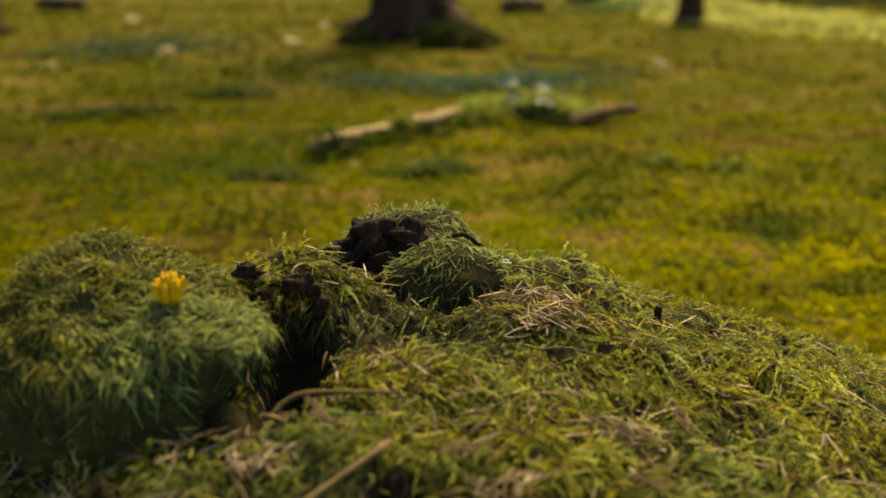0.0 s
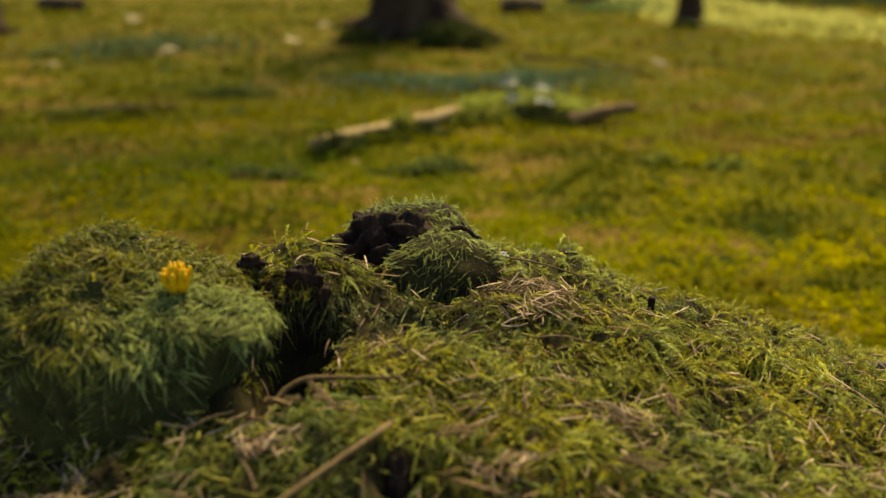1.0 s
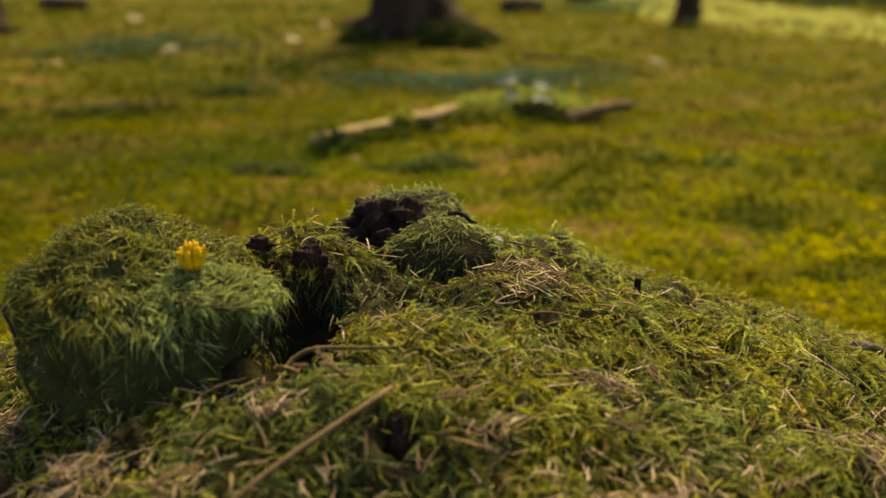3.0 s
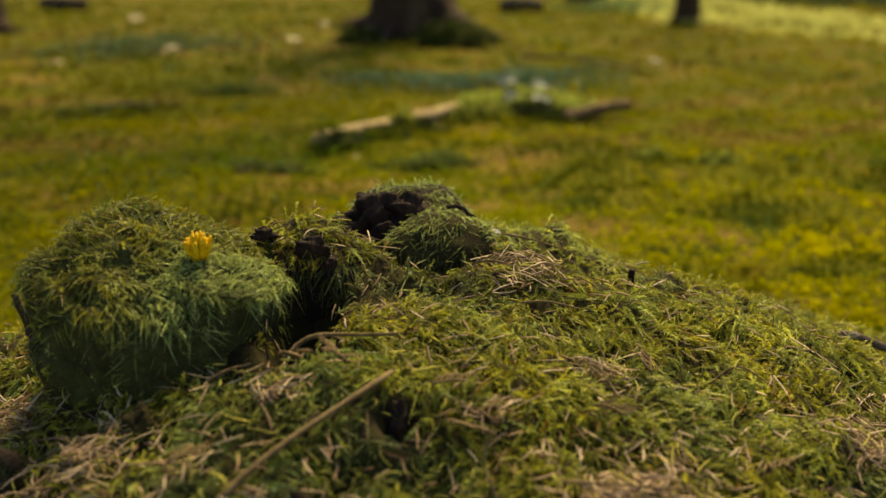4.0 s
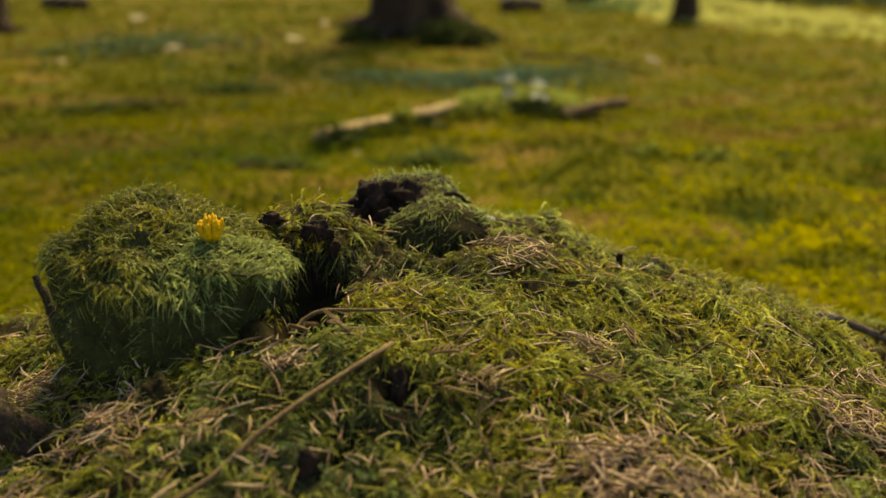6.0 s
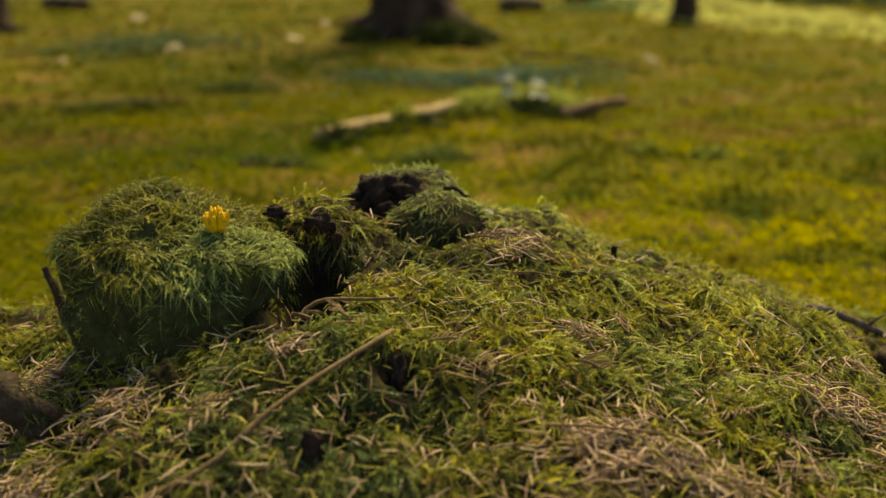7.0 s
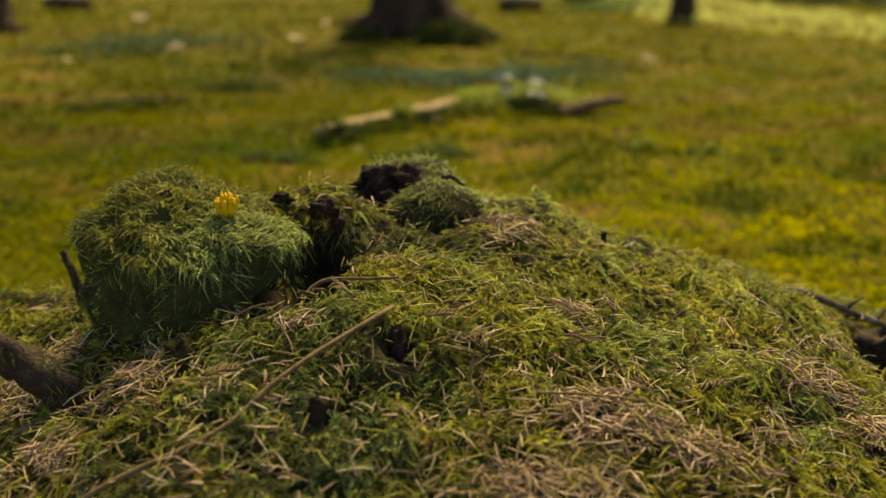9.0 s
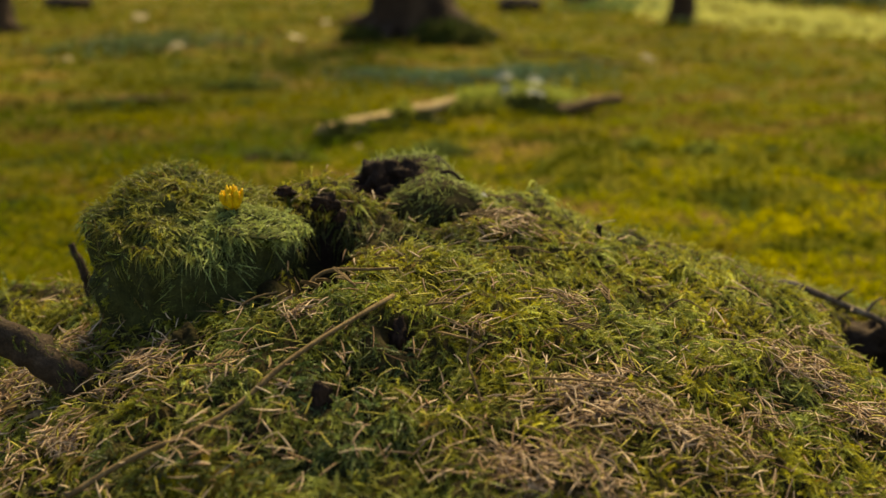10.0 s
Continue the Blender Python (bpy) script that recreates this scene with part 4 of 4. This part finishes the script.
# ---- the forest floor behind ----
def far_tufts(name, count, x0, x1, y0, y1, size, label, seed, tone=1.45, thin=0.0):
    """Coarser moss tufts, thinned over brown litter."""
    r = np.random.default_rng(seed)
    y = y0 + (y1 - y0) * r.random(count) ** 1.3
    wide = 0.62 * (y + 0.5)
    x = np.clip(r.uniform(-1, 1, count) * wide, x0, x1)
    keep = (r.random(count) > thin + 0.25) & (np.hypot(x / 0.75, (y - 0.65) / 0.5) > 1)
    x, y = x[keep], y[keep]
    n = ground_n(x, y)
    clump = np.clip(fbm(x * 6, y * 6, 0, 141, 3), 0, 1)
    p = np.stack([x, y, ground_z(x, y) - 0.004 + 0.035 * clump], -1)
    t = 0.47 + 0.95 * fbm(x * 2.4, y * 1.9, 0, 31, 4) + 0.16 * np.clip(x, -1, 1) + 0.05 * r.normal(size=len(x))
    t = np.clip(t, 0, 1)[:, None]
    c = np.where(t < 0.5, GREEN + (OLIVE - GREEN) * t * 2, OLIVE + (GOLD - OLIVE) * (t * 2 - 1)) * r.uniform(0.95, 1.25, (len(x), 1))
    # darker to the left, tree shade put into colour; brighter behind the mound
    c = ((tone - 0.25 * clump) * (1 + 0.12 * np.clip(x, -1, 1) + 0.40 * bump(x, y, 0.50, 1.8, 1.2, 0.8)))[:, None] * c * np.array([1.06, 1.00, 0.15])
    dry = np.clip(5 * (fbm(x * 2.2, y * 4.2, 0, 151, 4) - 0.17 + 0.10 * bump(x, y, 1.0, 1.9, 0.9, 0.8) + 0.34 * bump(x, y, -1.3, 6.1, 1.1, 1.2) + 0.10 * bump(x, y, 1.6, 7.6, 0.7, 0.6)), 0, 1)[:, None]
    dark = np.clip(4.5 * (fbm(x * 2.4, y * 4.8, 0, 161, 4) - 0.17), 0, 1)[:, None]
    c = c + (np.array([0.20, 0.122, 0.036]) * r.uniform(0.75, 1.25, (len(x), 1)) - c) * 0.9 * dry
    c = c + (np.array([0.036, 0.055, 0.006]) - c) * 0.85 * dark
    pick = r.integers(0, 4, len(x))
    nn = n + r.normal(size=n.shape) * 0.35
    nn /= np.linalg.norm(nn, axis=1, keepdims=True)
    s = size * r.uniform(0.6, 1.3, len(x)) * (0.7 + 0.12 * y)
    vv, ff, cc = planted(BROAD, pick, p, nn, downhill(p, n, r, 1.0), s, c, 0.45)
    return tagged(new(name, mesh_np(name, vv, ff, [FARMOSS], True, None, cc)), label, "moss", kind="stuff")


far_tufts("forest_moss", 22000, -2.5, 2.5, 1.05, 3.6, 0.024, "low green and golden moss tufts on the forest floor", 121, 1.36)
far_tufts("forest_moss", 15000, -6, 6, 3.6, 12.5, 0.030, "mixed green and golden moss of the deeper forest floor", 122, 0.98)


def pale_grass(seed):
    """A strip of tall grass whose bright pale colour stands in for a patch of sunlight."""
    r = np.random.default_rng(seed)
    m = 18000
    x, y = r.uniform(1.9, 6.5, m), r.uniform(5.5, 14.5, m)
    low = np.interp(x, [2.1, 2.4, 3.1, 4.5], [8.4, 7.4, 6.8, 6.0]) + 0.5 * fbm(x * 1.5, y * 1.5, 0, 131, 2)
    high = np.interp(x, [2.1, 3.4, 3.6, 4.1, 6.0], [14.0, 13.0, 10.7, 8.9, 7.5]) + 0.5 * fbm(x * 1.5, y * 1.5, 0, 133, 2)
    keep = (y > low) & (y < high) & (r.random(m) < 0.4 + 1.2 * (y - low) / (high - low))
    x, y = x[keep], y[keep]
    p = np.stack([x, y, ground_z(x, y) - 0.01], -1)
    n = np.tile([0, 0, 1.0], (len(x), 1)) + r.normal(size=(len(x), 3)) * 0.3
    n /= np.linalg.norm(n, axis=1, keepdims=True)
    # sunlight put into the base colour: far paler than the moss around
    c = np.array([0.53, 0.52, 0.17]) * r.uniform(0.6, 1.3, (len(x), 1))
    vv, ff, cc = planted(BROAD, r.integers(0, 4, len(x)), p, n, r.normal(size=n.shape), r.uniform(0.04, 0.09, len(x)), c, 0.2)
    return tagged(new("pale_grass", mesh_np("pale_grass", vv, ff, [FARMOSS], True, None, cc)), "grass coloured bright yellow-green to stand in for a sunlit patch", "grass", kind="stuff")


pale_grass(7)


# ---- trees ----
def tree(x, y, radius, height, label, seed, roots):
    """A trunk with a flared foot and bark ridges, and root spurs as parts: roots are (direction in degrees, length, thickness)."""
    z0 = gz(x, y)
    ob = tagged(new("spruce_tree"), label, "tree")
    ob.location = (x, y, z0)
    nv, zs = 40, np.concatenate([np.linspace(-0.15, 1.2, 28), np.linspace(1.5, height, 14)])
    a = np.arange(nv) * 2 * np.pi / nv
    flare = 1 + 0.28 * np.exp(-np.clip(zs, 0, None) / (radius * 0.7))
    r = radius * flare * (1 - 0.45 * np.clip(zs, 0, None) / height)
    lobes = 1 + 0.10 * np.exp(-np.clip(zs, 0, None) / radius)[:, None] * np.cos(5 * a + seed)[None]
    ridge = 1 + 0.05 * fbm(np.cos(a)[None] * 4 + seed, np.sin(a)[None] * 4, zs[:, None] * 1.6, seed, 3)
    rr = r[:, None] * lobes * ridge
    v = np.stack([rr * np.cos(a), rr * np.sin(a), np.broadcast_to(zs[:, None], rr.shape)], -1)
    child("trunk", mesh_np("trunk", v.reshape(-1, 3), grid_faces(len(zs), nv, True), [BARK]), ob)
    for i, (deg, l, th) in enumerate(roots):
        g = radians(deg)
        pts = []
        for s in (0.75, 1.1, 1.5, 2.0):
            d = radius * 0.9 + (l * (s - 0.75) / 1.25)
            px, py = d * math.cos(g + 0.12 * (s - 0.75)), d * math.sin(g + 0.12 * (s - 0.75))
            pts.append((px, py, gz(x + px, y + py) - z0 + th * (1.3, 0.7, 0.35, -0.6)[len(pts)]))
        line = bent(pts, 14, 0.012, seed + i)
        child("root", tidy_tube_mesh("root", line, th * np.linspace(1.25, 0.45, 14), BARK, 12, 0.25, seed + i), ob)
    return ob


tree(-0.225, 7.25, 0.295, 11, "thick dark-barked spruce trunk with mossy spreading roots", 1,
     [(222, 0.50, 0.05), (245, 0.50, 0.05), (-42, 0.50, 0.13), (-28, 0.55, 0.08), (-75, 0.30, 0.06), (60, 0.6, 0.08), (140, 0.6, 0.08)])
tree(2.14, 8.45, 0.105, 10, "slim dark spruce trunk by the grass coloured as a sunlit patch", 2, [(200, 0.16, 0.03), (-30, 0.18, 0.03), (-90, 0.12, 0.03)])
tree(-3.56, 7.48, 0.15, 10, "dark spruce trunk on the mossy forest floor", 3, [(-20, 0.22, 0.05), (-80, 0.2, 0.04), (180, 0.2, 0.04)])


# ---- logs, hummocks, branches and leaves behind ----
def log(points, radius, mat, label, seed, name="fallen_log", knots=()):
    line = bent([(x, y, gz(x, y) + z) for x, y, z in points], 20, 0.003, seed)
    ob = tagged(new(name), label, "log")
    ob.location = line[0]
    rel = line - line[0]
    child("stem", tidy_tube_mesh("stem", rel, radius * (1 + 0.1 * np.sin(np.arange(20) * 0.9 + seed)) * np.linspace(1, 0.82, 20), mat, 16, 0.16, seed), ob)
    for u, dx, dy, dz in knots:
        i = int(u * 19)
        child("branch_stub", tidy_tube_mesh("branch_stub", bent([rel[i], rel[i] + np.array([dx, dy, dz])], 5, 0.001, seed), np.linspace(radius * 0.45, radius * 0.25, 5), mat, 8, 0.2, seed), ob)
    return ob


log([(-0.405, 2.95, 0.014), (-0.17, 3.23, 0.014), (0.062, 3.50, 0.018)], 0.033, PALE, "pale barkless fallen log lying on moss", 4, knots=[(0.6, 0.02, -0.05, 0.02)])
log([(0.46, 3.46, 0.02), (0.60, 3.55, 0.035), (0.735, 3.64, 0.045)], 0.026, BROWNLOG, "short brown log end beside a mossy hummock", 6)


def hummock(x, y, a, b, h, count, label, seed, silver=0.0, deep=0.0, size=0.05, tint=None):
    r = np.random.default_rng(seed)
    z = gz(x, y)
    ob = tagged(new("moss_hummock"), label, "moss hummock")
    v, f = lump(x, y, a, b, 0, z - 0.03, z + 0.75 * h, 0, 0, seed, 24, 56, 2.0, 0.22, 0.0, 0.03)
    child("earth", mesh_np("earth", v.reshape(-1, 3), f, [ROCKMOSS]), ob)
    p, n = on_lump(v, 56, count, r)
    c = 1.5 * moss_colour(p[:, 0] * 0.3, p[:, 1] * 0.3, r, silver, deep)
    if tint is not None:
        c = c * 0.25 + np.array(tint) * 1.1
    top = (n[:, 2] > 0.25) | (r.random(len(p)) < 0.25)
    p, n, c = p[top], n[top], c[top]
    nn = n + r.normal(size=n.shape) * 0.3
    nn /= np.linalg.norm(nn, axis=1, keepdims=True)
    vv, ff, cc = planted(BROAD, r.integers(0, 4, len(p)), p, nn, downhill(p, n, r, 0.8), size * r.uniform(0.6, 1.3, len(p)), c, 0.4)
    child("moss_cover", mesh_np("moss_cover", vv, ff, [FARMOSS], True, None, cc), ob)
    tagged(ob.children[-1], kind="stuff")
    return ob


hummock(0.32, 3.70, 0.29, 0.17, 0.050, 2400, "green mossy hummock with a dark face beside the fallen log", 5, 0.3, 0.15, 0.035)
# added strip tinted dark: the hummock's shaded front put into colour
hummock(0.33, 3.50, 0.21, 0.05, 0.055, 420, "foot of a mossy hummock, coloured dark for its shaded front", 23, 0, 0.9, 0.03, (0.012, 0.015, 0.005))
hummock(0.14, 3.45, 0.13, 0.09, 0.045, 600, "low mossy hummock under the log's end", 6, 0, 0.5, 0.035)
hummock(-0.50, 2.50, 0.13, 0.035, 0.028, 300, "low dark mossy ridge", 10, 0, 0.8, 0.025)
hummock(0.00, 2.68, 0.14, 0.035, 0.022, 300, "small dark mossy ridge", 11, 0, 0.8, 0.025)
hummock(0.62, 2.72, 0.08, 0.035, 0.024, 250, "small dark green moss clump", 12, 0.1, 0.5, 0.028)
hummock(0.83, 2.64, 0.08, 0.030, 0.024, 250, "small dark green moss clump", 13, 0.1, 0.5, 0.028)
# the shade under the log, put in as moss tinted near black
hummock(-0.335, 2.96, 0.09, 0.05, 0.026, 220, "low moss at the fallen log, coloured dark as the log's shade", 20, 0, 0.9, 0.03, (0.012, 0.016, 0.005))
hummock(-0.20, 3.08, 0.11, 0.05, 0.032, 260, "low moss at the fallen log, coloured dark as the log's shade", 21, 0, 0.9, 0.03, (0.012, 0.016, 0.005))
hummock(-0.05, 3.24, 0.10, 0.05, 0.036, 240, "low moss at the fallen log, coloured dark as the log's shade", 22, 0, 0.9, 0.03, (0.012, 0.016, 0.005))
hummock(-1.34, 3.72, 0.26, 0.035, 0.030, 400, "long low dark mossy ridge", 14, 0, 0.6, 0.030)
hummock(-0.92, 4.15, 0.22, 0.05, 0.03, 350, "low dark mossy ridge", 15, 0, 0.7, 0.035)
hummock(0.06, 6.62, 0.30, 0.13, 0.20, 600, "dark mossy mound over tree roots", 16, 0, 0.8, 0.05, (0.020, 0.026, 0.006))
# added low lump tinted near black for the shade on the mound's face
hummock(0.20, 6.46, 0.20, 0.06, 0.11, 300, "foot of a mossy mound, coloured near black for its shaded face", 18, 0, 0.8, 0.04, (0.012, 0.013, 0.005))
hummock(-0.58, 6.60, 0.14, 0.10, 0.09, 300, "dark mossy root end beside a tree", 17, 0, 0.8, 0.05, (0.020, 0.026, 0.006))

def plant_patch(x, y, a, b, count, size, tint, label, seed):
    """A loose patch of low leafy plants, thinning out at its edges."""
    r = np.random.default_rng(seed)
    px, py = x + a * 0.55 * r.normal(size=count), y + b * 0.55 * r.normal(size=count)
    keep = r.random(count) < 0.6 + 0.6 * fbm(px * 4, py * 4, 0, seed, 2)
    px, py = px[keep], py[keep]
    m = len(px)
    n = np.tile([0, 0, 1.0], (m, 1)) + r.normal(size=(m, 3)) * 0.7
    n /= np.linalg.norm(n, axis=1, keepdims=True)
    c = np.array(tint) * r.uniform(0.6, 1.5, (m, 1))
    vv, ff, cc = planted(BROAD, r.integers(0, 4, m), np.stack([px, py, ground_z(px, py)], -1), n, r.normal(size=n.shape), size * r.uniform(0.5, 1.3, m), c, 0.3)
    return tagged(new("low_plants", mesh_np("low_plants", vv, ff, [FROND], True, None, cc)), label, "plants", kind="stuff")


plant_patch(0.14, 4.60, 0.52, 0.34, 5200, 0.034, (0.090, 0.150, 0.085), "low blue-green leafy plants by the hummock", 7)
plant_patch(-0.85, 2.70, 0.45, 0.45, 1200, 0.022, (0.115, 0.150, 0.022), "bright green patch of short moss", 6)
plant_patch(-1.95, 6.1, 0.60, 0.50, 1300, 0.06, (0.092, 0.125, 0.045), "low patch of blue-green plants on moss", 8)
plant_patch(5.2, 12.2, 1.3, 1.5, 1600, 0.13, (0.05, 0.075, 0.015), "dark green undergrowth behind the grass coloured as a sunlit patch", 12)
plant_patch(1.95, 10.3, 0.60, 0.9, 700, 0.09, (0.12, 0.18, 0.055), "bluish green undergrowth near a slim tree", 9)

hummock(-0.15, 3.235, 0.05, 0.04, 0.058, 160, "small moss tuft grown over the fallen log", 19, 0.1, 0.0, 0.03)

stick("fallen_branch", [(0.45, 5.35, 0.02), (0.80, 5.0, 0.03), (1.05, 4.7, 0.005)], 0.012, DARKTWIG, "dark fallen branch on the moss", "branch", seed=31, wobble=0.01)
stick("fallen_branch", [(-1.42, 3.80, 0.00), (-1.26, 3.72, 0.025), (-1.05, 3.80, 0.00)], 0.013, BROWNLOG, "dark thin branch lying in moss", "branch", seed=32, wobble=0.01)
stick("fallen_branch", [(-0.56, 2.44, -0.006), (-0.46, 2.50, 0.004), (-0.34, 2.56, -0.004)], 0.006, BROWNLOG, "thin dark branch half sunk in moss", "branch", seed=33, wobble=0.006)
log([(0.62, 10.4, 0.06), (0.80, 10.4, 0.08), (1.05, 10.5, 0.06)], 0.10, DARKTWIG, "short dark log far off on the moss", 8)
log([(1.55, 11.6, 0.06), (1.75, 11.9, 0.10), (2.0, 12.3, 0.10)], 0.11, DARKTWIG, "dark log lying far off", 9)
log([(-4.35, 10.6, 0.05), (-4.1, 10.5, 0.07), (-3.9, 10.6, 0.05)], 0.09, DARKTWIG, "dark log lying far off among pale grass", 10)


def fallen_leaf(x, y, size, mat, label, seed, up=0.02, tilt=12, name="fallen_leaf", z=None, spin=360, lean=14):
    """An oval curled leaf blade with a stalk."""
    r = random.Random(seed)
    ob = tagged(new(name), label, "leaf", "fallen leaves")
    nu, nw = 11, 7
    u, w = np.meshgrid(np.linspace(0, 1, nu), np.linspace(-1, 1, nw), indexing="ij")
    wid = 0.36 * np.sin(np.pi * u ** 0.8) ** 0.8 * (1 + 0.08 * np.cos(9 * np.pi * u))
    xx = u - 0.5
    yy = w * wid
    zz = 0.35 * yy ** 2 - 0.25 * xx ** 2 + 0.05 * np.sin(5 * u + seed)
    top = np.stack([xx, yy, zz], -1).reshape(-1, 3)
    v = np.concatenate([top, top - (0, 0, 0.012)]) * size
    g = grid_faces(nu, nw)
    child("blade", mesh_np("blade", v, np.concatenate([g, g[:, ::-1] + nu * nw]), [mat]), ob)
    child("stalk", tidy_tube_mesh("stalk", bent([(0.45 * size, 0, 0), (0.6 * size, 0.02 * size, -0.02 * size), (0.8 * size, 0.08 * size, 0.03 * size)], 6), np.full(6, 0.012 * size), mat, 5), ob)
    ob.matrix_basis = pose(x, y, gz(x, y, up) if z is None else z, r.uniform(-tilt, tilt) + lean, r.uniform(-tilt, tilt), r.uniform(0, spin))
    return ob


for i, (x, y, s) in enumerate([(-1.60, 5.60, 0.15), (-2.02, 4.95, 0.09), (1.09, 4.82, 0.11), (-1.0, 6.45, 0.15), (-0.86, 2.62, 0.05), (-0.93, 7.6, 0.12), (-3.6, 7.0, 0.18),
                               (-0.262, 2.766, 0.03), (1.35, 1.95, 0.05), (-2.6, 8.2, 0.2)]):
    fallen_leaf(x, y, 0.8 * s, DRYLEAF, "pale tan dry leaf lying on the moss", 200 + i, 0.05 if s > 0.08 else 0.025, spin=40 if s > 0.08 else 360, lean=24 if s > 0.08 else 14)
for i, (x, y, z) in enumerate([(0.297, 4.239, 0.051), (0.446, 4.191, 0.033), (0.280, 3.620, 0.066), (0.395, 3.590, 0.060)]):
    fallen_leaf(x, y, 0.095, GREYLEAF, "silvery green leaf of a low plant", 300 + i, 0.02, 8, "silvery_leaf", z, 30, 30)
